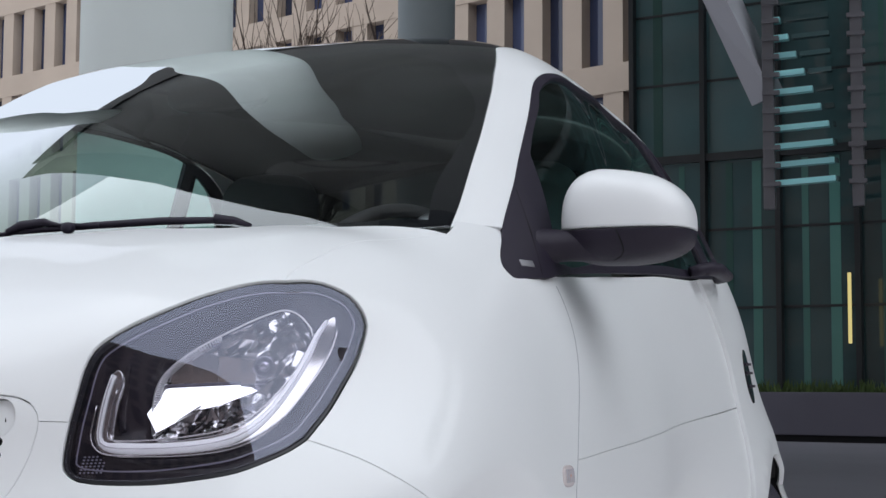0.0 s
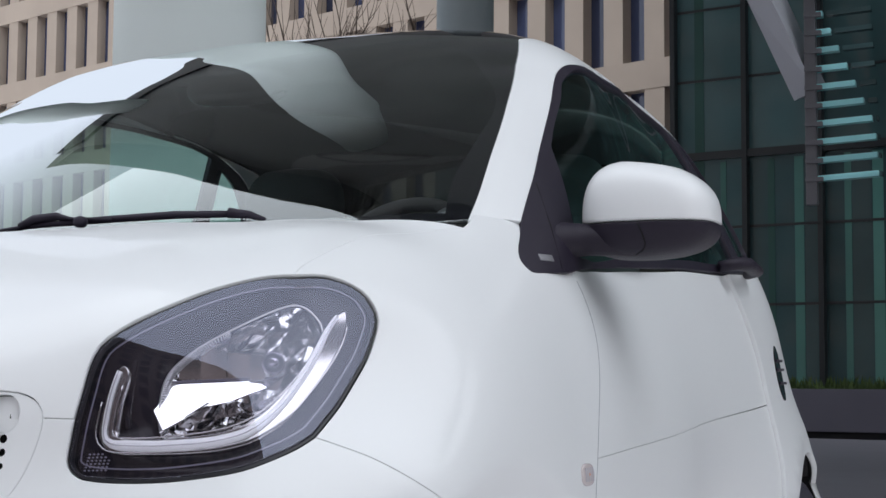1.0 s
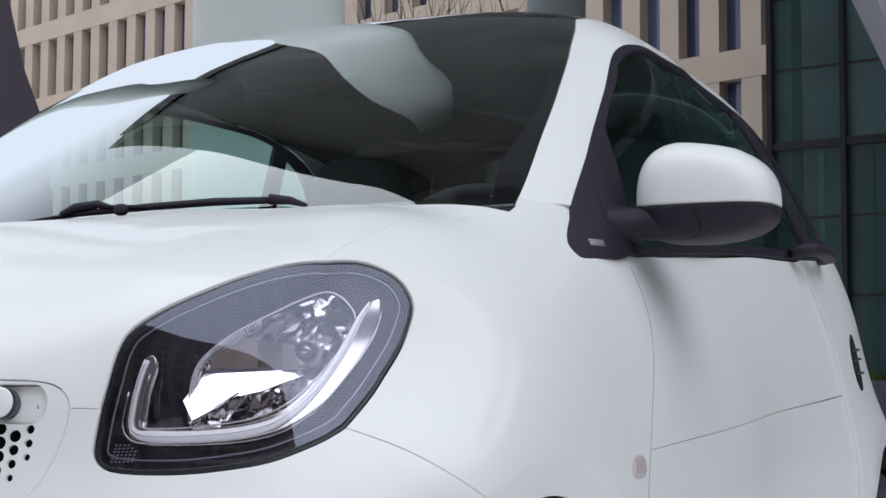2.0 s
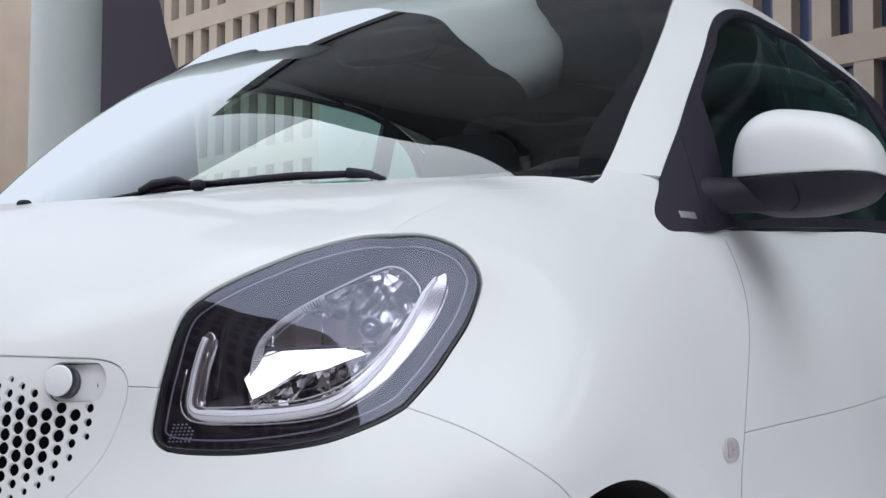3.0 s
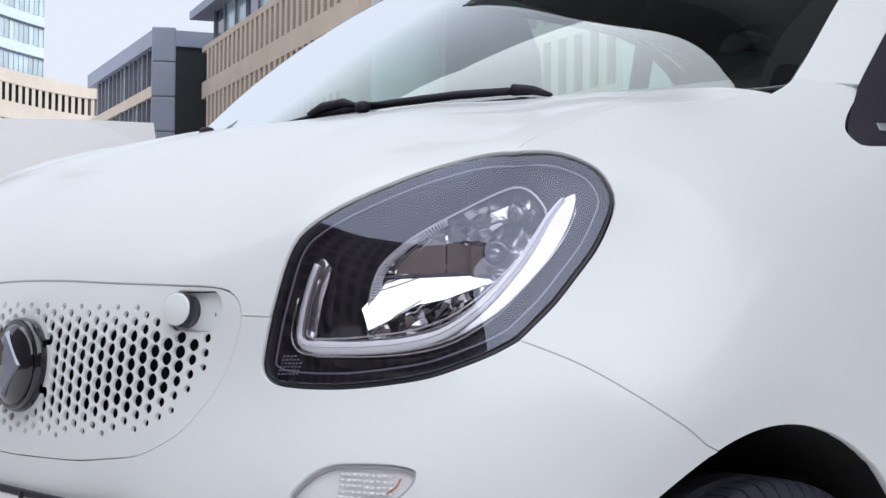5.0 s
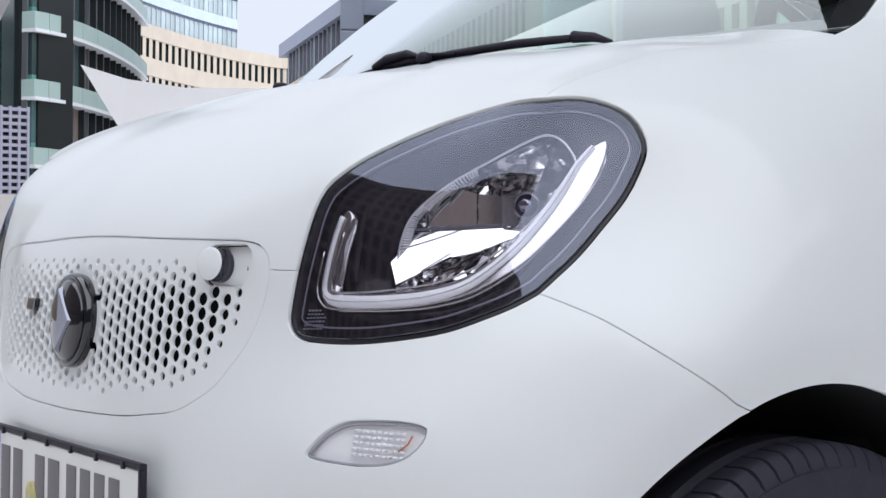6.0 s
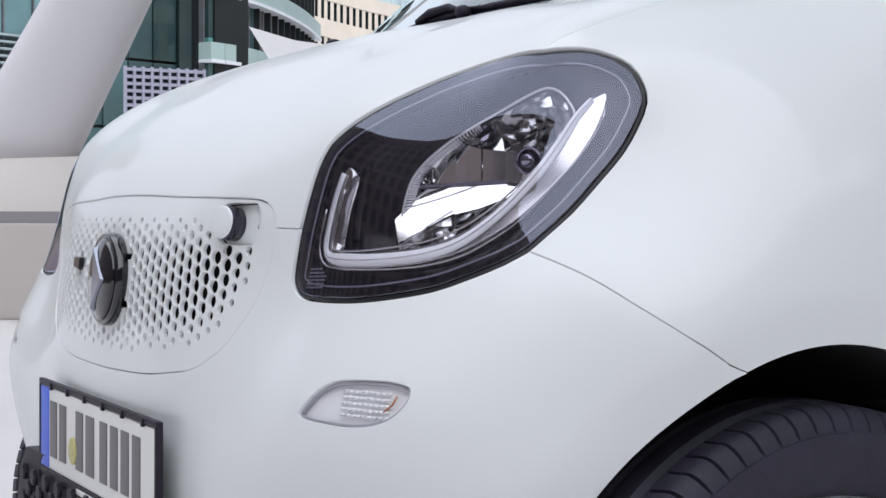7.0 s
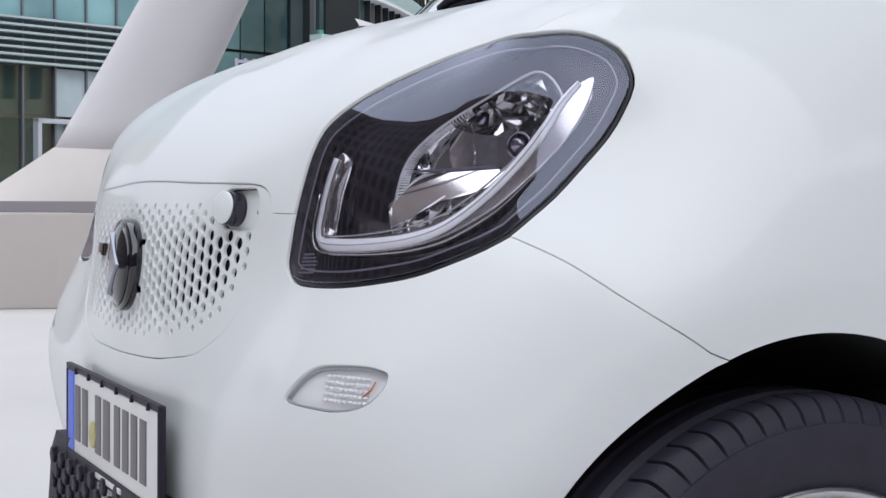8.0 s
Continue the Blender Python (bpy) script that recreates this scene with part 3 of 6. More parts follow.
# ---- headlights ----
DIM_CHROME = material("smoked_chrome", (0.33, 0.31, 0.38), 0.09, metal=1.0)
EDGE_GREY = material("smoky_edge", (0.17, 0.16, 0.21), 0.2)
RIB = material("clear_rib", (0.74, 0.74, 0.78), 0.14, metal=0.5)
BRIGHT_CHROME = material("bright_chrome", (0.95, 0.95, 0.95), 0.05, metal=1.0)
TRAY_CHROME = material("tray_chrome", (0.50, 0.485, 0.49), 0.12, metal=1.0)
RIM = deg([(31.1, 8.6), (30.6, 9.1), (30.6, 10.2), (30.85, 11.7), (31.3, 13.0), (32.0, 14.1), (33.2, 15.3), (34.6, 16.4), (36.5, 17.35), (38.6, 18.1), (40.2, 18.25), (41.6, 18.0), (42.6, 17.5), (43.4, 16.6), (43.8, 15.5), (43.2, 13.4), (41.5, 10.6), (39.0, 9.0), (36.0, 8.3), (33.0, 8.3)])
TRAY_OUT = deg([(45.55, 17.0), (45.5, 16.1), (45.0, 14.7), (44.1, 13.25), (43.2, 12.1), (42.0, 10.7), (40.75, 9.4), (39.0, 8.2), (37.6, 7.55), (35.6, 7.1), (33.3, 6.92), (30.9, 6.9), (28.9, 6.95), (28.0, 7.3), (27.5, 8.1), (27.6, 9.3), (27.85, 10.5), (28.25, 11.8), (28.7, 12.8), (29.15, 13.05)])
TRAY_IN = deg([(29.45, 12.6), (29.3, 11.6), (29.0, 10.5), (28.8, 9.1), (28.75, 8.1), (29.9, 7.9), (32.0, 7.9), (34.4, 8.1), (36.2, 8.4), (38.0, 9.1), (39.5, 10.2), (40.9, 11.6), (41.85, 12.7), (42.8, 13.95), (43.6, 15.3), (44.35, 16.3), (45.2, 16.95)])
GUIDE = deg([(28.85, 12.65), (28.5, 11.6), (28.2, 10.3), (28.0, 9.1), (27.95, 8.2), (28.45, 7.6), (30.5, 7.40), (33.0, 7.42), (35.5, 7.65), (37.5, 8.2), (39.0, 9.15), (40.3, 10.35), (41.4, 11.65), (42.3, 12.85), (43.15, 14.2), (43.9, 15.5), (44.75, 16.6)])


# the lens bulges on its own between its edges
lens_edge_run = [tuple(q) for q in body.points(lamp_loop[::3])]
lens_swell = [body.points([(radians(a), radians(b))], o)[0] for a, b, o in ((36, 9.5, 0.010), (41, 11.5, 0.007), (30, 8, 0.006), (39, 17, 0.004), (34, 14.5, 0.004), (43, 15.5, 0.004))]
lens_skin = Loft([lens_edge_run, lens_swell], side_chart, side_way, relax=1.5e-3)


def rim_depth(u):
    """How deep the reflector's rim lies behind the skin: shallow at the outer end, deep at the inner."""
    return np.interp(np.abs(u[:, 0]), (radians(30), radians(44)), (-0.072, -0.020))


for s in (1, -1):
    lp = [tuple(q) for q in inset(lamp_loop, 0.0015)]
    inner = [tuple(q) for q in inset(lamp_loop, 0.0050)]
    side = (lambda q: q) if s == 1 else flip
    rim_loop = [tuple(q) for q in spline(RIM, 0.008, True)]
    rim_arr, lamp_arr = np.array(side(rim_loop)), np.array(side(inner))

    def bezel_depth(u):
        """Shallow below the lens's edge and falling to the reflector's rim."""
        de = np.linalg.norm(u[:, None] - lamp_arr[None], axis=2).min(1)
        dr = np.linalg.norm(u[:, None] - rim_arr[None], axis=2).min(1)
        k = de / np.maximum(de + dr, 1e-6)
        return -0.020 + (rim_depth(u) + 0.020) * np.clip((k - 0.30) / 0.70, 0, 1) ** 1.4 - 0.003 * (de > 0.003)

    head = panel("headlight", side(inner), LAMP_BEZEL, car, "clear headlight unit with dark interior and chrome reflector", holes=[side([tuple(q) for q in inset(rim_loop, -0.001)])], off=bezel_depth, depth=0.004, gap=0, edge=0.0004, step=0.008)
    bm = bmesh.new()
    walls = [[bm.verts.new(q) for q in body.points(side(inner), o)] for o in (-0.003, -0.010, -0.024)]
    for lo, hi in zip(walls, walls[1:]):
        for i in range(len(lo)):
            j = (i + 1) % len(lo)
            bm.faces.new((lo[i], lo[j], hi[j], hi[i]))
    part("housing_wall", bm, LAMP_BEZEL, head)
    panel("lens", side(inner), LENS, head, "clear plastic headlight lens", loft=lens_skin if s == 1 else None, off=-0.001, depth=0.0015, gap=0, edge=0.0012).visible_shadow = False
    panel("gasket", side(lp), SEAL, head, "black rubber edge", holes=[side(inner)], off=-0.0025, depth=0.01, gap=0.0, edge=0.0008, step=0.006)
    ring_a = [tuple(q) for q in inset(lamp_loop, 0.0165)]
    ring_b = [tuple(q) for q in inset(lamp_loop, 0.0182)]
    panel("lens_edge", side(ring_a), EDGE_GREY, head, "pale moulded line inside the lens", holes=[side(ring_b)], off=-0.004, depth=0.001, gap=0.0, edge=0.0003, step=0.004)
    # daylight strip: a frosted guide along a chrome tray
    tray = side([tuple(q) for q in spline(TRAY_OUT + TRAY_IN, 0.008, True)])
    panel("daylight_tray", tray, TRAY_CHROME, head, "U-shaped chrome tray of the daylight strip", off=-0.011, depth=0.010, gap=0, edge=0.0015, step=0.006)
    run_u = np.array(side(spline(GUIDE, 0.008)))
    pts, nrm = body.points(run_u), body.normals(run_u)
    k = np.linspace(0, 1, len(pts)) if s == 1 else np.linspace(1, 0, len(pts))
    wid = 0.0036 + 0.0036 * np.clip((k - 0.17) / 0.08, 0, 1) - 0.0022 * np.clip((k - 0.52) / 0.15, 0, 1) - 0.0022 * np.clip((k - 0.85) / 0.15, 0, 1)
    bm = bmesh.new()
    sweep(bm, pts - nrm * 0.0095, wid, 12, 0.42, nrm)
    strip = part("daylight_strip", bm, LIGHT_GUIDE, head, "frosted U-shaped daylight strip")
    bm = bmesh.new()
    sweep(bm, pts - nrm * 0.0068, 0.0008, 6, 1.0, nrm)
    part("strip_ridge", bm, RIB, strip)
    bm = bmesh.new()
    lip = np.array(side(spline(TRAY_OUT[1:17], 0.01)))
    sweep(bm, body.points(lip, -0.0095), 0.0013, 6)
    part("tray_lip", bm, TRAY_CHROME, head)
    bm = bmesh.new()
    lip = np.array(side(spline(TRAY_IN[1:15], 0.01)))
    sweep(bm, body.points(lip, -0.0100), 0.0011, 6)
    part("tray_lip", bm, TRAY_CHROME, head)
    bm = bmesh.new()
    fold = np.array(side(spline(deg([(31.2, 15.0), (30.2, 14.4), (29.9, 13.2), (29.75, 11.4), (29.6, 9.6), (29.7, 8.7)]), 0.01)))
    sweep(bm, body.points(fold, -0.034), 0.0045, 8)
    part("bezel_fold", bm, LAMP_BEZEL, head)
    # faceted reflector bowl behind its rim
    rp = body.points(rim_arr, 0.0) + body.normals(rim_arr) * rim_depth(rim_arr)[:, None]
    mid = rp.mean(0)
    back = np.array((-0.075 * s, 0.098, -0.008))
    jit = random.Random(11)
    count = 18
    pick = [rp[int(i * len(rp) / count)] for i in range(count)]
    pick = pick if s == 1 else pick[::-1]
    bm = bmesh.new()
    rings = []
    for n, (g, h) in enumerate(((1.0, 0.0), (0.965, 0.22), (0.88, 0.48), (0.74, 0.72), (0.54, 0.89), (0.30, 0.98), (0.06, 1.0))):
        rings.append([bm.verts.new(mid + (q - mid) * g + back * (h + (0.04 * (i % 2) + jit.uniform(-0.02, 0.02) if 0 < n < 6 else 0))) for i, q in enumerate(pick)])
    for lo, hi in zip(rings, rings[1:]):
        for i in range(len(lo)):
            j = (i + 1) % len(lo)
            bm.faces.new((lo[i], lo[j], hi[j], hi[i]))
    bm.faces.new(rings[-1])
    bmesh.ops.recalc_face_normals(bm, faces=bm.faces)
    part("reflector", bm, CHROME, head, "faceted chrome reflector bowl", smooth=False)
    bm = bmesh.new()
    sweep(bm, np.vstack([rp, rp[:2]]), 0.0014, 6)
    part("reflector_rim", bm, RIB, head, "pale rim of the reflector")
    bm = bmesh.new()
    fine = np.array(side([tuple(q) for q in spline(RIM[18:] + RIM[:9], 0.0034)]))
    fa = body.points(fine, 0.0) + body.normals(fine) * rim_depth(fine)[:, None]
    fb = mid + (fa - mid) * 0.90 + back * 0.07
    for p0, p1 in zip(fa, fb):
        sweep(bm, [p0, (p0 + p1) / 2 + (0, -0.0015, 0), p1], 0.0011, 5)
    part("ribbed_ring", bm, RIB, head, "finely ribbed clear ring")

    def mirror_plate(name, mat, label, corners, thick=0.002):
        """A flat mirror with given corners, thickened towards the back."""
        b = bmesh.new()
        pts3 = [Vector((x * s, y, z)) for x, y, z in corners]
        nn = (pts3[1] - pts3[0]).cross(pts3[2] - pts3[0]).normalized()
        nn = nn if nn.y > 0 else -nn
        top = [b.verts.new(q) for q in pts3]
        bot = [b.verts.new(q + nn * thick) for q in pts3]
        b.faces.new(top)
        b.faces.new(bot[::-1])
        for i in range(len(pts3)):
            j = (i + 1) % len(pts3)
            b.faces.new((top[i], top[j], bot[j], bot[i]))
        bmesh.ops.recalc_face_normals(b, faces=b.faces)
        part(name, b, mat, head, label, smooth=False)

    mirror_plate("reflector_shelf", BRIGHT_CHROME, "bright lower reflector", [(0.4784, 0.1728, 0.8209), (0.5534, 0.2258, 0.826), (0.5981, 0.2568, 0.8282), (0.5953, 0.2502, 0.8218), (0.5585, 0.2107, 0.8011), (0.5373, 0.192, 0.7946), (0.5024, 0.1479, 0.7662), (0.4799, 0.1553, 0.796)])
    mirror_plate("shelf_edge", EDGE_GREY, "dark step above the lower reflector", [(0.478, 0.1710, 0.8218), (0.598, 0.2555, 0.8290), (0.598, 0.2555, 0.8320), (0.478, 0.1710, 0.8248)])
    for k, (xa, xb, lean, za, zb) in enumerate(((0.470, 0.492, 0.30, 0.850, 0.870), (0.492, 0.516, 0.58, 0.870, 0.871), (0.516, 0.546, 0.38, 0.871, 0.862), (0.546, 0.571, 0.58, 0.862, 0.859), (0.571, 0.588, 0.44, 0.859, 0.857))):
        ya = 0.1875 + (xa - 0.470) * 0.466
        mirror_plate("reflector_band", BRIGHT_CHROME, "fluted chrome band above the shelf", [(xa, ya, 0.827), (xb, ya + (xb - xa) * lean, 0.8285), (xb, ya + (xb - xa) * lean, zb), (xa, ya, za)])
        if k % 2 == 0:
            mirror_plate("upper_facet", TRAY_CHROME, "", [(xa, ya, za + 0.001), (xb, ya + (xb - xa) * lean, zb + 0.001), (xb - 0.004, ya + 0.014, zb + 0.010), (xa + 0.004, ya + 0.010, za + 0.008)])
    mirror_plate("reflector_rib", TRAY_CHROME, "thin rib across the reflector", [(0.4965, 0.148, 0.7626), (0.4995, 0.149, 0.7627), (0.5400, 0.1905, 0.7995), (0.5375, 0.1900, 0.7990)])
    for corners in ([(0.5365, 0.2413, 0.9011), (0.5819, 0.2556, 0.8896), (0.5787, 0.2546, 0.8826), (0.5521, 0.2462, 0.8887)], [(0.6242, 0.2690, 0.9235), (0.6450, 0.2755, 0.9016), (0.6489, 0.2768, 0.8901), (0.6412, 0.2743, 0.8953)], [(0.5852, 0.2567, 0.8864), (0.6030, 0.2622, 0.8881), (0.5984, 0.2608, 0.8818)], [(0.462, 0.186, 0.768), (0.478, 0.172, 0.7575), (0.486, 0.172, 0.7575), (0.470, 0.182, 0.775)]):
        mirror_plate("reflector_facet", TRAY_CHROME, "", corners)
    mirror_plate("upper_reflector", DIM_CHROME, "smoked upper reflector", [(0.505, 0.232, 0.874), (0.535, 0.242, 0.871), (0.540, 0.246, 0.905), (0.520, 0.236, 0.897)])
    hold = Matrix.Translation((0.600 * s, 0.243, 0.849)) @ Vector((0.55 * s, -0.83, 0.02)).to_track_quat("Z", "Y").to_matrix().to_4x4()
    bm = bmesh.new()
    revolve(bm, [(0.0001, 0.008), (0.005, 0.0075), (0.0075, 0.005), (0.0080, 0.0), (0.0080, -0.03)], 32, hold)
    part("bulb_shield", bm, DIM_CHROME, head, "chrome bulb shield")
    bm = bmesh.new()
    revolve(bm, [(0.0105, -0.02), (0.0110, 0.0), (0.0130, 0.002), (0.0145, 0.0), (0.0148, -0.03)], 32, hold)
    part("bulb_ring", bm, DIM_CHROME, head)
    # pattern of small prisms in the lower corner
    bm = bmesh.new()
    for i in range(6):
        for j in range(6):
            u = (radians(26.9 + 0.30 * i + 0.06 * j), radians(5.75 + 0.22 * j))
            if i + j > 8:
                continue
            q = body.points([u if s == 1 else (-u[0], u[1])], -0.006)[0]
            superball(bm, tuple(q), (0.0016, 0.0016, 0.0013), 2.5, nu=6, nv=4)
    part("lens_prisms", bm, EDGE_GREY, head, "patch of small moulded prisms")

# ---- front position lamps in the bumper ----
PALE_EDGE = material("pale_grey_edge", (0.42, 0.42, 0.47), 0.3)
for s in (1, -1):
    side = (lambda q: q) if s == 1 else flip
    fl = [tuple(q) for q in fog_loop]
    inner = [tuple(q) for q in inset(fog_loop, 0.0022)]
    unit = panel("indicator_lamp", side(fl), LAMP_WHITE, car, "clear oval indicator lamp set into the bumper", off=-0.008, depth=0.004, gap=0, edge=0.0004, step=0.01)
    panel("lens", side(inner), FOG_LENS, unit, "clear lens", off=-0.001, depth=0.003, gap=0, edge=0.0012, step=0.01).visible_shadow = False
    panel("lamp_edge", side(fl), PALE_EDGE, unit, "grey joint round the lens", holes=[side(inner)], off=-0.003, depth=0.006, gap=0, edge=0.0006, step=0.006)
    bm = bmesh.new()
    for i in range(9):
        for j in range(5):
            u = (radians(32.6 + i * 0.36), radians(-0.75 + j * 0.30))
            if s < 0:
                u = (-u[0], u[1])
            p, n = body.points([u])[0], body.normals([u])[0]
            superball(bm, tuple(p - n * 0.0065), (0.0024, 0.003, 0.0019), 3.0, nu=8, nv=5)
    part("lens_facets", bm, LAMP_WHITE, unit, "faceted inner lens")
    bm = bmesh.new()
    u = np.array(side(deg([(35.4, -0.5), (35.9, -0.1), (36.1, 0.3)])))
    sweep(bm, body.points(u, -0.005), 0.0010, 6)
    part("amber_tip", bm, AMBER_BULB, unit, "amber edge of the bulb")

STEEL_BADGE = material("grey_badge_metal", (0.35, 0.35, 0.37), 0.35, metal=0.8)
# ---- side repeater, mirrors ----
for s in (1, -1):
    bm = bmesh.new()
    u = body.at(y=0.703, z=0.697)
    p, n = Vector(body.points([u])[0]), Vector(body.normals([u])[0])
    m = Matrix.Translation(p) @ n.to_track_quat("Z", "Y").to_matrix().to_4x4()
    superball(bm, (0, 0, 0), (0.027, 0.0160, 0.0045), 2.8)
    bm.transform(m if s == 1 else Matrix.Diagonal((-1, 1, 1, 1)) @ m)
    if s < 0:
        bmesh.ops.reverse_faces(bm, faces=bm.faces)
    rep = part("side_repeater", bm, AMBER, car, "small clear side indicator with an amber tint")
    bm = bmesh.new()
    for k in range(5):
        box(bm, (-0.018 + 0.008 * k, -0.010, 0.0035), (-0.0165 + 0.008 * k, 0.010, 0.0052), 0.0004, Matrix.Diagonal((s, 1, 1, 1)) @ m)
    part("repeater_rib", bm, PALE_EDGE, rep)
    bm = bmesh.new()
    superball(bm, (0, 0, 0), (0.0045, 0.0055, 0.0058), 2.2, nu=14, nv=8)
    bm.transform(Matrix.Diagonal((s, 1, 1, 1)) @ m)
    part("repeater_bulb", bm, AMBER_BULB, rep, "amber bulb behind the lens")
    if s < 0:
        continue
    bm = bmesh.new()
    superball(bm, (0.885 * s, 0.925, 1.077), (0.106, 0.080, 0.097), 3.0, 0.0, 1.0, 56, 24)
    for v in bm.verts:
        k = (abs(v.co.x) - 0.885) / 0.106
        v.co.z -= (v.co.z - 1.077) * (0.16 * k + 0.10 * k * k)
    mir = part("door_mirror", bm, PAINT, car, "white door mirror cap on a black foot")
    bm = bmesh.new()
    superball(bm, (0.885 * s, 0.925, 1.0745), (0.1055, 0.079, 0.054), 2.9, -1.0, 0.0, 56, 16)
    for v in bm.verts:
        k = (abs(v.co.x) - 0.885) / 0.106
        v.co.z -= (v.co.z - 1.0745) * 0.18 * max(k, 0.0)
    part("mirror_base", bm, BLACK_PLASTIC, mir, "black lower mirror housing")
    bm = bmesh.new()
    path = [(0.885 + 0.1065 * fx, 0.925 - 0.0800 * (1 - abs(fx) ** 2.9 - abs(fz) ** 2.9) ** (1 / 2.9), 1.0745 - 0.054 * fz) for fx, fz in ((0.0, 0.0), (0.04, 0.2), (0.09, 0.45), (0.10, 0.65), (0.04, 0.80), (-0.10, 0.90))]
    sweep(bm, [(x * s, y, z) for x, y, z in path], 0.0012, 6)
    part("mirror_joint", bm, INNER_BLACK, mir)
    bm = bmesh.new()
    sweep(bm, [(0.730 * s, 0.825, 1.040), (0.757 * s, 0.855, 1.050), (0.80 * s, 0.876, 1.051), (0.87 * s, 0.888, 1.048)], [0.042, 0.031, 0.026, 0.026], 16, 0.95)
    part("mirror_arm", bm, BLACK_PLASTIC, mir, "black mirror foot")
    bm = bmesh.new()
    box(bm, (0.83 if s == 1 else -0.95, 0.996, 1.055), (0.95 if s == 1 else -0.83, 1.004, 1.145), 0.002)
    part("mirror_glass", bm, material("mirror", (0.9, 0.9, 0.9), 0.02, metal=1.0), mir, "mirror glass")

# ---- cabin: windscreen, pillars, windows, roof ----
def cab(points, s=1):
    return [cabin.at(y=y, z=z, s=s) for y, z in points]


screen_side = spline(deg([(54.2, -21.3), (52.2, -16.6), (49.1, -10.5), (44.6, -2.2), (38.8, 6.9), (33.4, 14.3), (32.2, 15.8)]))
screen_foot = spline([cabin.at(x=x, z=z) for x, z in ((0, 1.035), (0.2, 1.04), (0.35, 1.047), (0.52, 1.056), (0.62, 1.062))] + [screen_side[0]])
screen_head = spline([screen_side[-1]] + [cabin.at(x=x, y=y) for x, y in ((0.50, 1.195), (0.40, 1.175), (0.25, 1.16), (0.0, 1.15))])
screen_loop = tidy(full(screen_foot + screen_side + screen_head))
roof_side = spline([screen_side[-1]] + [cabin.at(x=x, y=y) for x, y in ((0.555, 1.5), (0.56, 1.8), (0.55, 2.15), (0.50, 2.30))])
roof_back = spline([roof_side[-1]] + [cabin.at(x=x, y=y) for x, y in ((0.3, 2.36), (0.0, 2.38))])


def side_loops(s):
    """Chart loops of the window frame, its two panes and the white cell round them, for one flank."""
    window_top = spline(deg([(57.2, -15.4), (53.1, -7.8), (46.8, 2.2), (42.3, 8.2), (40.1, 11.8)]) + cab([(1.24, 1.406), (1.5, 1.418), (1.75, 1.412), (1.95, 1.385), (2.10, 1.325), (2.20, 1.22), (2.24, 1.12)], s))
    window_foot = spline(cab([(2.24, 1.12), (2.18, 1.085), (1.86, 1.066), (1.5, 1.05), (1.2, 1.03), (0.95, 1.012), (0.83, 0.998), (0.773, 0.993), (0.72, 0.988), (0.702, 0.990), (0.694, 0.998), (0.699, 1.013), (0.718, 1.036), (0.753, 1.0705)], s))
    window_loop = tidy(window_top + window_foot)
    pane_front = tidy(spline(cab([(0.897, 1.075), (0.928, 1.195), (0.955, 1.229), (1.045, 1.305), (1.10, 1.349), (1.165, 1.381), (1.25, 1.396), (1.5, 1.407), (1.75, 1.401), (1.88, 1.386)], s)) + spline(cab([(1.88, 1.386), (1.93, 1.25), (1.96, 1.09)], s)) + spline(cab([(1.96, 1.09), (1.7, 1.078), (1.4, 1.062), (1.1, 1.040), (0.92, 1.026), (0.886, 1.03), (0.897, 1.075)], s)))
    pane_rear = tidy(spline(cab([(1.95, 1.362), (2.04, 1.325), (2.13, 1.25), (2.19, 1.14)], s)) + spline(cab([(2.19, 1.14), (2.12, 1.105), (2.02, 1.098)], s)) + spline(cab([(2.02, 1.098), (1.99, 1.25), (1.95, 1.362)], s)))
    cell_loop = tidy(screen_side + roof_side + spline([roof_side[-1]] + [cabin.at(x=x, y=y) for x, y in ((0.56, 2.36), (0.62, 2.40))] + cab([(2.42, 1.10), (2.34, 1.088), (2.28, 1.088), (2.24, 1.092)], s))[1:] + [window_foot[4]] + window_top[::-1] + spline(cab([(0.753, 1.071), (0.712, 1.0715), (0.685, 1.068)], s)))
    return window_loop, pane_front, pane_rear, cell_loop


rear_loop = tidy(full([(0, 0)] and (roof_back[::-1] + spline([roof_side[-1]] + [cabin.at(x=x, y=y) for x, y in ((0.56, 2.36), (0.62, 2.40))] + cab([(2.42, 1.10)]))[1:] + spline([cab([(2.42, 1.10)])[0], cabin.chart(np.array([(0.4, 2.54, 1.09)]))[0][0], cabin.chart(np.array([(0, 2.60, 1.09)]))[0][0]]))))
frit = tidy(full(spline([cabin.at(x=x, z=z) for x, z in ((0, 1.055), (0.3, 1.063), (0.5, 1.072))] + cab([(0.675, 1.082)]), 0.012) + spline(cab([(0.675, 1.082), (0.735, 1.142), (0.836, 1.219), (0.95, 1.298), (1.06, 1.385)]), 0.012)[1:] + spline([cab([(1.06, 1.385)])[0]] + [cabin.at(x=x, y=y) for x, y in ((0.49, 1.10), (0.42, 1.115), (0.25, 1.105), (0, 1.10))], 0.012)[1:]))
FRIT = material("black_glass_border", (0.010, 0.010, 0.013), 0.04, coat=0.8)
screen = panel("windscreen", screen_loop, WINDSCREEN, car, "raked windscreen, dark cabin behind sky reflections", loft=cabin, depth=0.004, edge=0.001)
screen.visible_shadow = False
panel("windscreen_border", screen_loop, FRIT, screen, "black printed border of the windscreen", loft=cabin, holes=[frit], off=-0.004, depth=0.003, edge=0.0005)
panel("roof", tidy(full(roof_back[::-1] + roof_side[::-1] + screen_head)), GLOSS_BLACK, car, "gloss black roof panel", loft=cabin, off=-0.002)
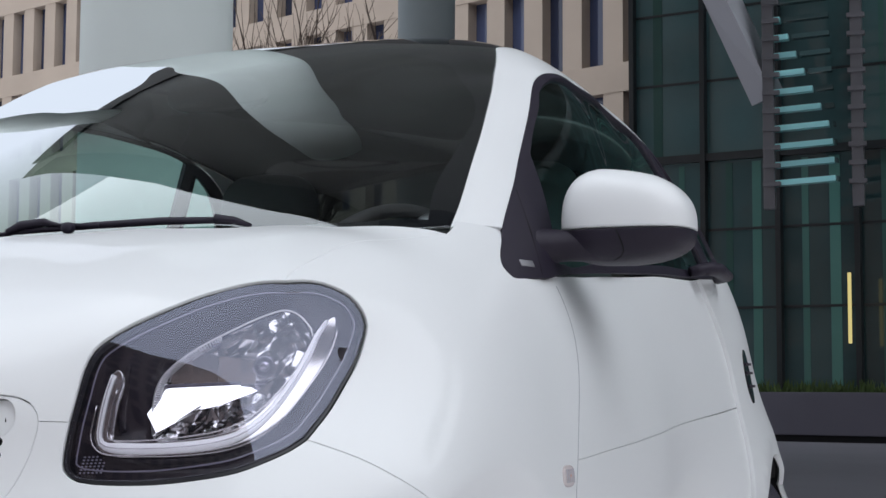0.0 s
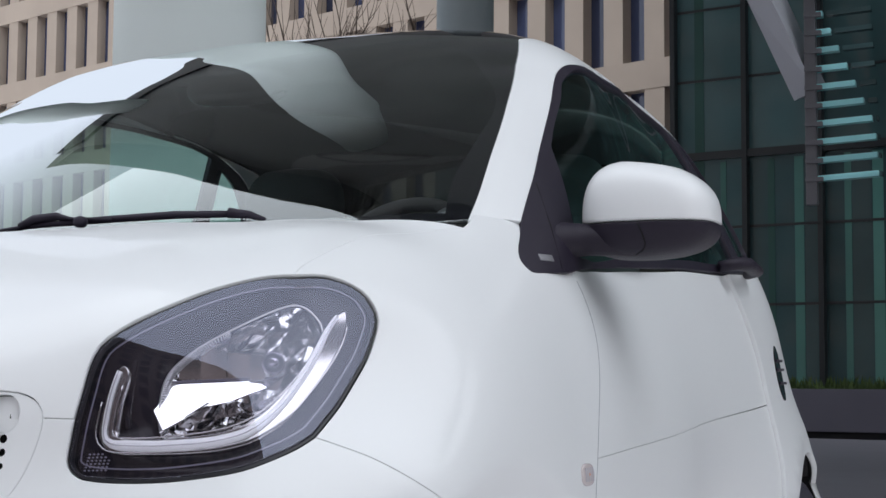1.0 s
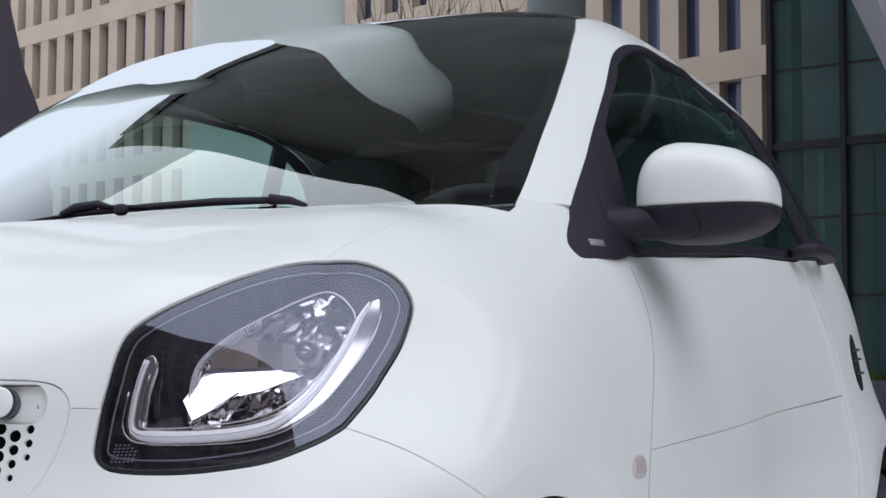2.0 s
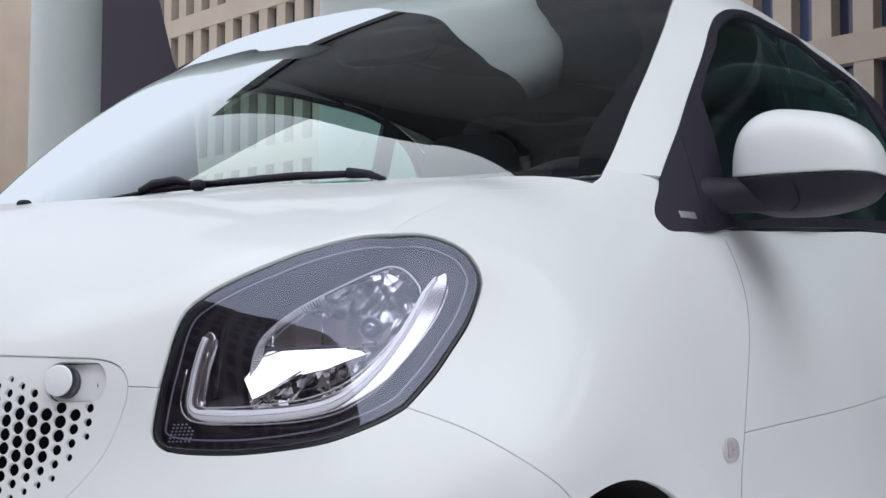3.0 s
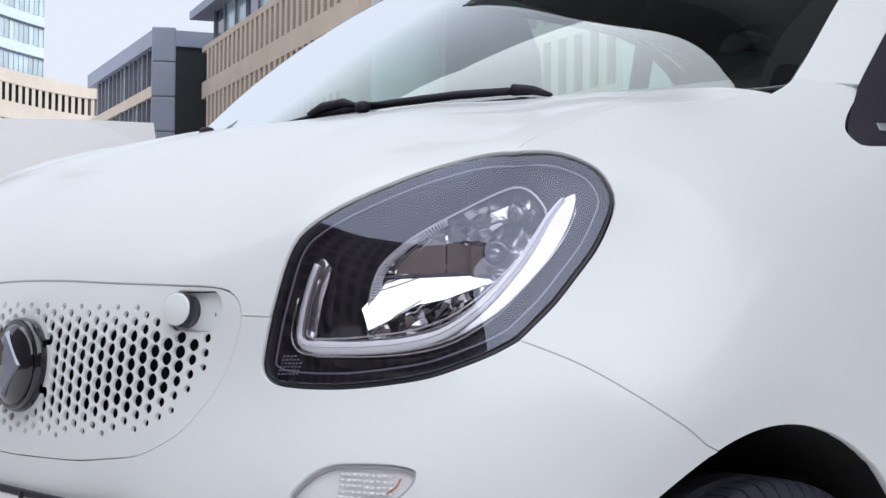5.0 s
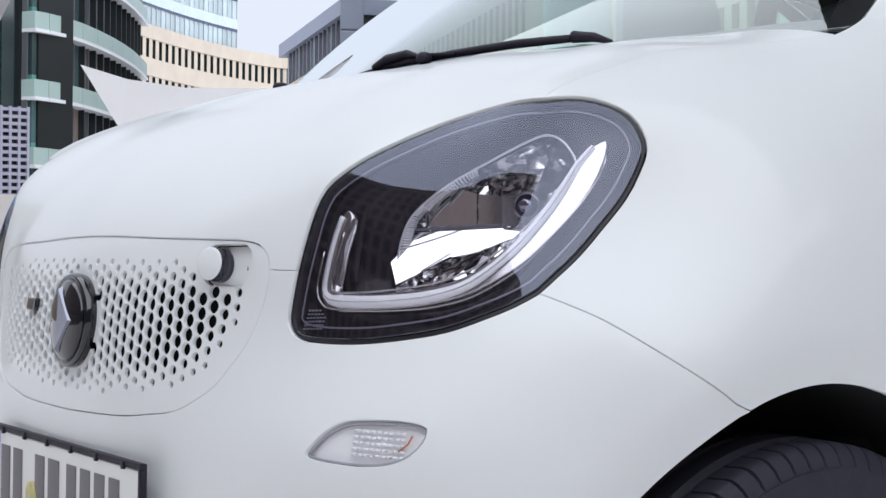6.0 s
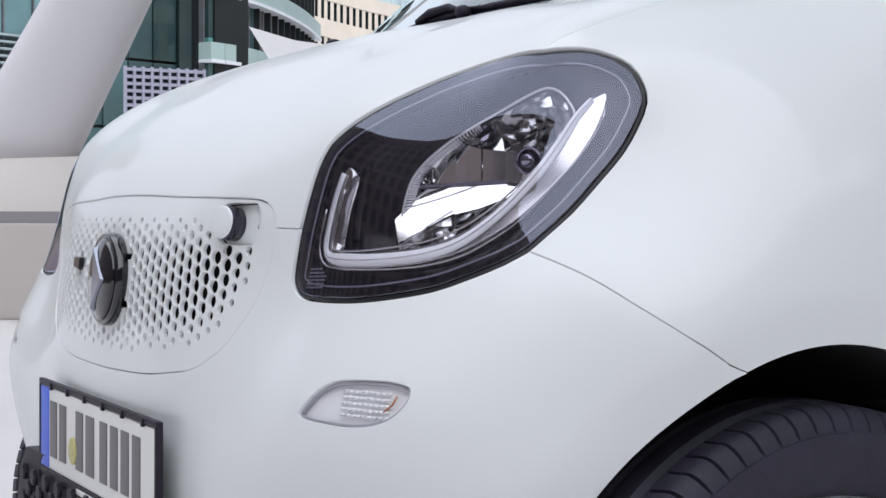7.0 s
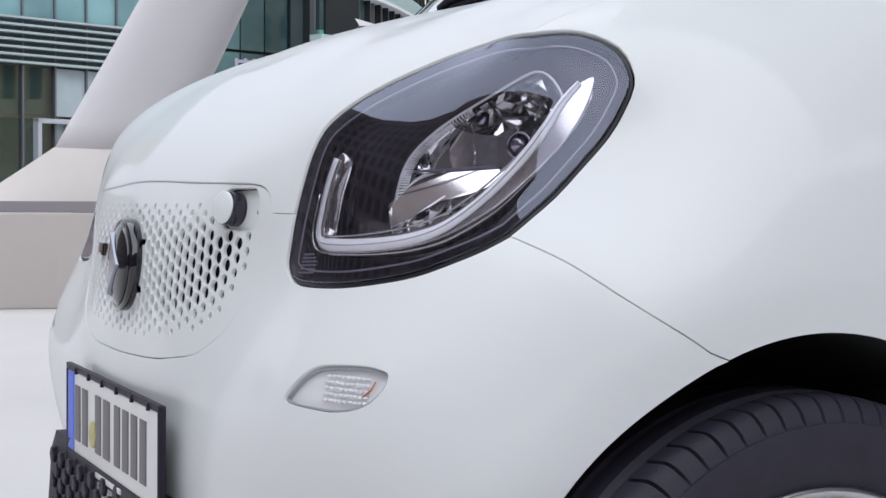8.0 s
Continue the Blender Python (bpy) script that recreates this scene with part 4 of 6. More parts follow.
for s in (1, -1):
    side = (lambda q: q) if s == 1 else flip
    window_loop, pane_front, pane_rear, cell_loop = side_loops(s)
    panel("safety_cell_side", side(cell_loop), PAINT, car, "white windscreen pillar and roof rail", loft=cabin)
    frame_part = panel("window_frame", side(window_loop), BLACK_PLASTIC, car, "black side window frame with mirror triangle", loft=cabin, holes=[side(pane_front), side(pane_rear)], off=0.001)
    panel("side_window", side(pane_front), WINDOW, frame_part, "tinted door window", loft=cabin, off=-0.006, depth=0.003, gap=-0.004).visible_shadow = False
    panel("quarter_window", side(pane_rear), WINDOW, frame_part, "tinted quarter window", loft=cabin, off=-0.006, depth=0.003, gap=-0.004).visible_shadow = False
    bm = bmesh.new()
    a, b = cabin.points(cab([(0.834, 1.136)]))[0], cabin.points(cab([(0.785, 1.0)]))[0]
    if s < 0:
        a, b = a * (-1, 1, 1), b * (-1, 1, 1)
    sweep(bm, [a + (a - b) * 0.02, (a + b) / 2 + (0.003 * s, 0, 0), b], 0.0016, 6)
    part("triangle_joint", bm, INNER_BLACK, frame_part)
    bm = bmesh.new()
    c = cabin.points(cab([(0.752, 1.014)]))[0] * (s, 1, 1)
    nb = Vector(cabin.normals(cab([(0.752, 1.014)]))[0] * (s, 1, 1))
    box(bm, (-0.017, -0.0055, -0.003), (0.017, 0.0055, 0.0022), 0.001, Matrix.Translation(c) @ nb.to_track_quat("Z", "Y").to_matrix().to_4x4())
    part("triangle_badge", bm, STEEL_BADGE, frame_part, "small metal badge on the mirror triangle")
    # waist handle
    bm = bmesh.new()
    sweep(bm, [(0.770 * s, 1.80, 1.075), (0.800 * s, 1.82, 1.083), (0.815 * s, 1.86, 1.083), (0.812 * s, 1.95, 1.075), (0.785 * s, 1.99, 1.07)], [0.014, 0.018, 0.019, 0.017, 0.012], 12, 0.8)
    part("door_handle", bm, BLACK_PLASTIC, door_sides[0 if s == 1 else 1], "black door handle at the waist line")
    # air vent behind the door
    vent_c = [body.at(y=2.12 + 0.035 * math.cos(a), z=0.855 + 0.062 * math.sin(a)) for a in (2 * math.pi * k / 30 for k in range(30))]
    vent = panel("side_vent", side(vent_c), GLOSS_BLACK, car, "black oval air vent", off=0.0105, gap=0, depth=0.02, step=0.01)
    bm = bmesh.new()
    for z in (0.835, 0.865, 0.885):
        u = body.at(y=2.12, z=z)
        p = body.points([u])[0] * (s, 1, 1)
        box(bm, (p[0] - 0.004 + 0.012 * s, 2.09, z - 0.003), (p[0] + 0.004 + 0.012 * s, 2.15, z + 0.003), 0.001)
    part("vent_slat", bm, BLACK_PLASTIC, vent)
panel("rear_window", rear_loop, DARK_WINDOW, car, "dark tinted rear window", loft=cabin, step=0.04)

# ---- wipers, washer jet ----
def on_cabin(x, z, lift):
    u = cabin.at(x=x, z=z)
    return Vector(cabin.points([u])[0] + cabin.normals([u])[0] * lift)


wiper = None
bm = bmesh.new()
sweep(bm, [on_cabin(-0.06, 1.040, 0.010), on_cabin(0.06, 1.050, 0.011), on_cabin(0.18, 1.058, 0.011), on_cabin(0.28, 1.064, 0.011), on_cabin(0.365, 1.067, 0.009)], [0.002, 0.004, 0.0055, 0.006, 0.005], 8)
wiper = part("wiper", bm, BLACK_PLASTIC, car, "black windscreen wiper at rest")
bm = bmesh.new()
sweep(bm, [on_cabin(0.045, 1.046, 0.015), on_cabin(0.065, 1.055, 0.017), on_cabin(0.10, 1.060, 0.017), on_cabin(0.125, 1.056, 0.016), on_cabin(0.19, 1.055, 0.014)], [0.006, 0.008, 0.0065, 0.0030, 0.0035], 10)
part("wiper_arm", bm, BLACK_PLASTIC, wiper)
bm = bmesh.new()
superball(bm, tuple(on_cabin(0.15, 1.046, 0.022)), (0.011, 0.010, 0.009), 2.2)
part("wiper_cap", bm, BLACK_PLASTIC, wiper)
bm = bmesh.new()
sweep(bm, [on_cabin(0.355, 1.067, 0.011), on_cabin(0.385, 1.065, 0.010), on_cabin(0.41, 1.060, 0.006)], [0.008, 0.006, 0.003], 8)
part("wiper_tip", bm, BLACK_PLASTIC, wiper)
bm = bmesh.new()
superball(bm, (-0.187, 0.43, 1.049), (0.012, 0.010, 0.007), 2.4)
part("washer_jet", bm, BLACK_PLASTIC, car, "black washer jet at the rear edge of the bonnet")
bm = bmesh.new()
sheet = [body.points([q])[0] for q in cowl[::-1]]
low = [bm.verts.new((p[0], p[1] + 0.004, p[2] - 0.02)) for p in sheet]
far = [bm.verts.new((p[0], p[1] + 0.16, p[2] - 0.03)) for p in sheet]
for i in range(len(sheet) - 1):
    bm.faces.new((low[i], low[i + 1], far[i + 1], far[i]))
bmesh.ops.solidify(bm, geom=bm.faces[:], thickness=0.004)
bmesh.ops.mirror(bm, geom=bm.verts[:] + bm.edges[:] + bm.faces[:], axis="X", merge_dist=0.0005)
part("scuttle_tray", bm, BLACK_PLASTIC, car, "black tray below the windscreen")

# ---- inside the cabin ----
bm = bmesh.new()
superball(bm, (0, 0.98, 0.90), (0.66, 0.22, 0.14), 4.0)
part("dashboard", bm, CABIN_TRIM, car, "dark dashboard")
bm = bmesh.new()
superball(bm, (0.55, 0.93, 1.075), (0.045, 0.05, 0.045), 2.2)
part("instrument_pod", bm, material("pod_grey", (0.20, 0.21, 0.22), 0.3, metal=0.6), car, "round grey instrument pod on the dashboard")
bm = bmesh.new()
m = Matrix.Translation((0.34, 1.16, 1.0)) @ Matrix.Rotation(radians(68), 4, "X")
ring = [(0.175 + 0.014 * math.cos(a), 0.014 * math.sin(a)) for a in (2 * math.pi * k / 10 for k in range(10))]
revolve(bm, ring, 48, m, True)
box(bm, (-0.17, -0.02, -0.01), (0.17, 0.02, 0.01), 0.006, m)
superball(bm, (0.34, 1.165, 1.0), (0.06, 0.04, 0.05), 2.5)
part("steering_wheel", bm, CABIN, car, "dark steering wheel")
for x in (0.34, -0.34):
    bm = bmesh.new()
    superball(bm, (x, 1.62, 0.62), (0.24, 0.26, 0.11), 3.5)
    seat = part("seat", bm, CABIN, car, "dark cloth bucket seat")
    bm = bmesh.new()
    superball(bm, (0, 0, 0), (0.22, 0.08, 0.30), 3.2)
    bm.transform(Matrix.Translation((x, 1.90, 0.93)) @ Matrix.Rotation(radians(-14), 4, "X"))
    part("backrest", bm, CABIN, seat)
    bm = bmesh.new()
    superball(bm, (x, 1.97, 1.26), (0.13, 0.055, 0.10), 2.8)
    part("head_restraint", bm, CABIN, seat)
bm = bmesh.new()
superball(bm, (0.02, 1.10, 1.385), (0.11, 0.022, 0.035), 3.0)
part("inside_mirror", bm, GLOSS_BLACK, car, "dark inside mirror")
bm = bmesh.new()
box(bm, (-0.74, 0.62, 0.22), (0.74, 0.66, 0.98))
part("firewall", bm, INNER_BLACK, car)
bm = bmesh.new()
box(bm, (-0.74, 0.20, 0.20), (0.74, 2.50, 0.23))
part("underbody", bm, INNER_BLACK, car, "black underbody")
bm = bmesh.new()
box(bm, (-0.70, 2.12, 0.5), (0.70, 2.16, 1.06))
part("boot_wall", bm, CABIN, car, "dark rear shelf and boot wall")

# ---- number plate ----
PZ, PY = 0.502, 0.0
PLATE_TURN = Matrix.Translation((0.010, -0.005, 0.0)) @ Matrix.Rotation(radians(-2.4), 4, "Z") @ Matrix.Rotation(radians(0.8), 4, "Y") @ Matrix.Diagonal((0.955, 1, 1, 1))
bm = bmesh.new()
box(bm, (-0.264, PY - 0.001, PZ - 0.069), (0.250, PY + 0.004, PZ + 0.066), 0.002)
bm.transform(PLATE_TURN)
plate = part("number_plate", bm, BLACK_PLASTIC, car, "white number plate in a black holder, characters as plain bars")
for lo, hi in (((-0.264, PZ + 0.0585), (0.250, PZ + 0.0665)), ((-0.264, PZ - 0.069), (-0.2575, PZ + 0.0585)), ((0.2435, PZ - 0.069), (0.250, PZ + 0.0585)), ((-0.2575, PZ - 0.069), (0.2435, PZ - 0.0525))):
    bm = bmesh.new()
    box(bm, (lo[0], PY - 0.005, lo[1]), (hi[0], PY + 0.002, hi[1]), 0.002)
    bm.transform(PLATE_TURN)
    part("holder_frame", bm, BLACK_PLASTIC, plate)
bm = bmesh.new()
box(bm, (-0.257, PY - 0.0035, PZ - 0.0520), (0.243, PY + 0.001, PZ + 0.0580), 0.0015)
bm.transform(PLATE_TURN)
part("plate_sheet", bm, PLATE_WHITE, plate, "white plate sheet")
bm = bmesh.new()
box(bm, (-0.256, PY - 0.0042, PZ - 0.0510), (-0.214, PY - 0.0030, PZ + 0.0570), 0.0005)
bm.transform(PLATE_TURN)
part("plate_band", bm, PLATE_BLUE, plate, "blue band")
x = -0.206
for w, g in ((0.032, 0.014), (0.032, 0.048), (0.032, 0.014), (0.036, 0.026), (0.030, 0.014), (0.030, 0.014), (0.030, 0.014), (0.030, 0.0)):
    bm = bmesh.new()
    box(bm, (x, PY - 0.0048, PZ - 0.034), (x + w, PY - 0.003, PZ + 0.041), 0.0006)
    bm.transform(PLATE_TURN)
    part("plate_character", bm, PLATE_INK, plate)
    x += w + g
bm = bmesh.new()
revolve(bm, [(0.0175, -0.001), (0.0175, 0.002), (0.016, 0.0026)], 24, Matrix.Translation((-0.091, PY - 0.0042, PZ - 0.012)) @ Matrix.Rotation(radians(90), 4, "X"))
bm.transform(PLATE_TURN)
part("plate_seal", bm, STICKER, plate, "round yellowish seal")
bm = bmesh.new()
box(bm, (-0.07, PY - 0.0068, PZ - 0.0640), (0.07, PY - 0.004, PZ - 0.0575), 0.0006)
bm.transform(PLATE_TURN)
part("holder_line", bm, PLATE_WHITE, plate, "pale line of small print on the holder")
for i in range(6):
    bm = bmesh.new()
    xx = -0.20 + i * 0.08
    box(bm, (xx, PY - 0.0072, PZ + 0.0555), (xx + 0.006, PY - 0.002, PZ + 0.0645), 0.0006)
    bm.transform(PLATE_TURN)
    part("holder_clip", bm, BLACK_PLASTIC, plate)

# ---- lower intake ----
bm = bmesh.new()
prof = [(-0.29, 0.47), (-0.33, 0.44), (-0.36, 0.36), (-0.33, 0.27), (0.33, 0.27), (0.36, 0.36), (0.31, 0.44), (0.25, 0.455)]
fr = [bm.verts.new((x, -0.010 + 0.12 * abs(x) ** 2, z)) for x, z in prof]
bk = [bm.verts.new((x, 0.05, z)) for x, z in prof]
bm.faces.new(fr[::-1])
for i in range(len(prof)):
    j = (i + 1) % len(prof)
    bm.faces.new((fr[i], bk[i], bk[j], fr[j]))
bmesh.ops.recalc_face_normals(bm, faces=bm.faces)
intake = part("lower_intake", bm, BLACK_PLASTIC, car, "black lower air intake with honeycomb relief", smooth=False)
for i in range(-10, 11):
    for j in range(5):
        x, z = i * 0.03, 0.29 + j * 0.036 + (0.018 if i % 2 else 0)
        if z > 0.45:
            continue
        bm = bmesh.new()
        revolve(bm, [(0.012, 0), (0.0125, 0.004), (0.010, 0.006)], 6, Matrix.Translation((x, -0.0095 + 0.12 * x * x, z)) @ Matrix.Rotation(radians(90), 4, "X"))
        part("honeycomb_cell", bm, BLACK_PLASTIC, intake, smooth=False)

# ---- wheels ----
def tyre_mesh(bm):
    n, groove = 77 * 18, 77
    half = 0.092
    prof = []
    for k in range(33):
        s = -1 + 2 * k / 32
        prof.append((half * s * 0.93 if abs(s) < 0.86 else math.copysign(half * (0.80 + 0.12 * (abs(s) - 0.86) / 0.14), s), WHEEL_R - 0.003 * s * s - (0.012 * ((abs(s) - 0.80) / 0.20) ** 2 if abs(s) > 0.80 else 0)))
    left = [(-half * 1.00, 0.281), (-half * 1.035, 0.270), (-half * 1.03, 0.2665), (-half * 1.035, 0.263), (-half * 1.02, 0.250), (-half * 0.985, 0.237), (-half * 0.93, 0.229), (-half * 0.88, 0.2235), (-half * 0.80, 0.206)]
    full_prof = [(x, r) for x, r in left[::-1]] + [(-half * 0.97, WHEEL_R - 0.026)] + prof + [(half * 0.97, WHEEL_R - 0.026)] + [(-x, r) for x, r in left]
    rows = []
    for i in range(n):
        a = 2 * math.pi * i / n
        row = []
        for x, r in full_prof:
            d = 0.0
            s = x / half
            shear = 0.75 * min(abs(s), 0.9) * (1 if s > 0 else -1) * 2 * math.pi / groove
            if r > WHEEL_R - 0.02:
                for g in (-0.45, 0.0, 0.45):
                    if abs(s - g) < 0.05:
                        d = 0.006
                if abs(s) > 0.5 and (i + (9 if s < 0 else 0)) % 18 < 2:
                    d = 0.008
            row.append(bm.verts.new((x, (r - d) * math.cos(a - shear), (r - d) * math.sin(a - shear))))
        rows.append(row)
    for i in range(n):
        a, b = rows[i], rows[(i + 1) % n]
        for k in range(len(full_prof) - 1):
            bm.faces.new((a[k], a[k + 1], b[k + 1], b[k]))
    bmesh.ops.recalc_face_normals(bm, faces=bm.faces)


bm = bmesh.new()
tyre_mesh(bm)
tyre_data = bpy.data.meshes.new("tyre")
bm.to_mesh(tyre_data)
bm.free()
tyre_data.materials.append(RUBBER)
for f in tyre_data.polygons:
    f.use_smooth = True
tyre_data.set_sharp_from_angle(angle=radians(38))
for s in (1, -1):
    for wy in (WHEEL_Y, WHEEL_Y + WHEELBASE):
        tyre = new("wheel", tyre_data)
        tyre.parent = car
        tyre.location = (0.745 * s, wy, WHEEL_Z)
        tagged(tyre, "black low-profile tyre on a silver alloy rim")
        bpy.context.view_layer.update()
        turn = Matrix.Translation((0.745 * s, wy, WHEEL_Z)) @ Matrix.Rotation(radians(90 * s), 4, "Y")
        bm = bmesh.new()
        revolve(bm, [(0.216, 0.070), (0.2215, 0.079), (0.2190, 0.085), (0.209, 0.078), (0.200, 0.055), (0.19, -0.07), (0.208, -0.08)], 96, turn)
        rim = part("rim", bm, ALLOY, tyre, "silver alloy rim")
        bm = bmesh.new()
        for k in range(8):
            box(bm, (0.03, -0.016, 0.045), (0.200, 0.016, 0.066), 0.004, turn @ Matrix.Rotation(2 * math.pi * k / 8, 4, "Z"))
        revolve(bm, [(0.055, 0.03), (0.055, 0.068), (0.045, 0.074), (0.0001, 0.075)], 32, turn)
        part("spokes", bm, ALLOY, tyre, "silver spokes")
        for k in range(14):
            a0 = 78 + 5.2 * (k % 7) + 200 * (k // 7)
            bm = bmesh.new()
            box(bm, (0.2435, -0.0065, 0.0895), (0.2555, 0.0065, 0.0935), 0.0006, turn @ Matrix.Rotation(radians(180 + a0 * s), 4, "Z"))
            part("sidewall_bar", bm, RUBBER, tyre, "plain raised bar on the sidewall")
        bm = bmesh.new()
        revolve(bm, [(0.13, 0.0), (0.13, 0.02), (0.05, 0.024)], 48, turn)
        part("brake_disc", bm, material("brake_steel", (0.25, 0.25, 0.26), 0.4, metal=1.0), tyre, "steel brake disc")
        bm = bmesh.new()
        vs_o, vs_i = [], []
        for y, z in spline(ARCH, 0.02):
            flank = abs(body.points([body.at(y=wy + y, z=z)])[0][0]) - 0.008
            vs_o.append(bm.verts.new((flank * s, wy + y * 1.01, z + 0.003)))
            vs_i.append(bm.verts.new((0.46 * s, wy + y * 0.99, z - 0.003)))
        for k in range(len(vs_o) - 1):
            bm.faces.new((vs_o[k], vs_o[k + 1], vs_i[k + 1], vs_i[k]))
        bm.faces.new(vs_i)
        part("wheel_arch_liner", bm, INNER_BLACK, car, "black wheel arch liner")


# ---- setting ----
def thing(name, bm, mat, label, category, group="", kind="", smooth=False):
    ob = part(name, bm, mat, None, label, smooth=smooth)
    return tagged(ob, label, category, group, kind)


EYE = Vector((1.75, -1.15, 0.81))


AHEAD, ABREAST = Vector((1.60, -1.56, 0.81)), Vector((1.98, -0.59, 0.81))


def bearing(az, dist, z=0.0, start=None):
    """A place by its bearing in degrees to the left of straight back along the car."""
    o = start or EYE
    return Vector((o.x - dist * math.sin(radians(az)), o.y + dist * math.cos(radians(az)), z))


def height(el, dist):
    return EYE.z + dist * math.tan(radians(el))


PAVING = material("pale_stone_paving", (0.70, 0.67, 0.67), 0.6, vary=0.12, scale=0.6, bump=0.2, bump_scale=40)
STONE = material("beige_sandstone", (0.37, 0.305, 0.25), 0.8, vary=0.18, scale=0.5, bump=0.2, bump_scale=8)
STONE_PALE = material("pale_sandstone", (0.50, 0.44, 0.37), 0.8, vary=0.15, scale=0.4)
CONCRETE = material("pale_green_concrete", (0.78, 0.87, 0.85), 0.6, vary=0.10, scale=0.8, bump=0.1, bump_scale=6)
CONCRETE_GREY = material("grey_green_concrete", (0.27, 0.32, 0.33), 0.6, vary=0.10, scale=0.8)
SLATE = material("mauve_slate_wall", (0.16, 0.14, 0.18), 0.7, vary=0.12, scale=0.7)
PANE_BLUE = material("blue_window_pane", (0.035, 0.045, 0.09), 0.06, object_random=0.5, vary=0.3, scale=0.4, spec=0.8)
PANE_TEAL = material("teal_curtain_glass", (0.048, 0.092, 0.096), 0.05, object_random=0.5, vary=0.6, scale=0.35, spec=0.7)
PANE_REFLECTION = material("pale_teal_reflection", (0.07, 0.17, 0.15), 0.15, object_random=0.5, vary=0.3, scale=0.4, spec=0.4)
PANE_LIGHT = material("pale_sky_glass", (0.18, 0.27, 0.31), 0.08, object_random=0.3, vary=0.2, scale=0.3, spec=0.9)
HALL_GLASS = glass_material("hall_glass", (0.68, 0.80, 0.80), 2.5)
PANE_DUSK = material("dark_green_glass", (0.04, 0.07, 0.075), 0.08, object_random=0.5, vary=0.3, scale=0.4, spec=0.8)
SPANDREL = material("pale_green_spandrel", (0.36, 0.47, 0.45), 0.35, vary=0.08, scale=0.5)
MULLION = material("dark_mullion", (0.012, 0.016, 0.018), 0.4, vary=0.1, scale=3)
STEEL = material("grey_steel", (0.20, 0.20, 0.22), 0.4, metal=0.6, vary=0.1, scale=2)
SLATS = material("lit_cyan_slat", (0.38, 0.82, 0.85), 0.15, spec=0.8, object_random=0.2)
PLINTH = material("grey_planter_wall", (0.12, 0.115, 0.145), 0.6, vary=0.12, scale=1.2, bump=0.2, bump_scale=10)
SHADOW_GAP = material("shaded_base_gap", (0.01, 0.01, 0.012), 0.8)
GRASS = material("grass", (0.05, 0.085, 0.02), 0.9, vary=0.4, scale=3)
WHITE_CONCRETE = material("white_moulded_concrete", (0.74, 0.72, 0.75), 0.55, vary=0.05, scale=0.5)
WARM_CONCRETE = material("warm_white_concrete", (0.66, 0.61, 0.58), 0.6, vary=0.05, scale=0.5)
JOINT_SHADE = material("recess_shadow_grey", (0.36, 0.34, 0.37), 0.7)
CANOPY = material("dark_soffit", (0.15, 0.155, 0.15), 0.7, vary=0.15, scale=0.3)
BARK = material("bare_bark", (0.10, 0.075, 0.06), 0.9, vary=0.3, scale=6)

bm = bmesh.new()
bmesh.ops.create_grid(bm, x_segments=60, y_segments=60, size=400)
thing("ground", bm, PAVING, "pale stone paving of an open plaza", "paving", kind="structure")


# separate darker sheet; its grey carries the canopy's shade on the paving
bm = bmesh.new()
box(bm, (-14, 11, -0.05), (40, 36, 0.004))
thing("forecourt", bm, material("shaded_forecourt_paving", (0.17, 0.165, 0.19), 0.55, vary=0.15, scale=0.5, bump=0.2, bump_scale=20), "paved forecourt before the glass building, canopy shade painted in grey", "paving", kind="structure")


def facade_frame(p0, p1):
    """Maps (along, out, up) to the world for a facade from p0 to p1, seen from its right-hand side."""
    a = Vector((p1.x - p0.x, p1.y - p0.y, 0)).normalized()
    o = Vector((a.y, -a.x, 0))
    if o.dot(EYE - p0) < 0:
        o = -o
    m = Matrix(((a.x, o.x, 0, p0.x), (a.y, o.y, 0, p0.y), (0, 0, 1, 0), (0, 0, 0, 1)))
    return m, math.hypot(p1.x - p0.x, p1.y - p0.y)


def child(name, bm, mat, parent, label="", smooth=False):
    bmesh.ops.recalc_face_normals(bm, faces=bm.faces)
    return part(name, bm, mat, parent, label, smooth=smooth)


# long sandstone office block behind the car
def stone_office(p0, p1, label, storey, sill, window, axis, pier, eaves):
    """A sandstone facade with bands, piers and recessed windows; gives its frame and length too."""
    m, length = facade_frame(p0, p1)
    ob = tagged(new("office_building"), label, "building")
    bm = bmesh.new()
    box(bm, (0, -12, 0), (length, -0.45, eaves), 0, m)
    child("wall", bm, STONE, ob, "beige sandstone wall")
    for f in range(6):
        z = sill + f * storey
        bm = bmesh.new()
        box(bm, (0, -0.45, z - (storey - window) if f else 0), (length, 0.02, min(z, eaves)), 0, m)
        child("spandrel_band", bm, STONE, ob, "sandstone band between the storeys")
    bm = bmesh.new()
    box(bm, (0, -0.45, 0), (pier, 0.0, eaves - 0.05))
    piers = bpy.data.meshes.new("pier")
    bm.to_mesh(piers)
    bm.free()
    piers.materials.append(STONE)
    bm = bmesh.new()
    box(bm, (0, -0.40, 0), (axis - pier, -0.36, window))
    panes = bpy.data.meshes.new("window")
    bm.to_mesh(panes)
    bm.free()
    panes.materials.append(PANE_BLUE)
    for i in range(int(length / axis)):
        q = new("pier", piers)
        q.parent, q.matrix_basis = ob, m @ pose(i * axis, 0, 0)
        for f in range(1, 5):
            q = new("window", panes)
            q.parent, q.matrix_basis = ob, m @ pose(i * axis + pier, 0, sill + f * storey)
    return ob, m, length


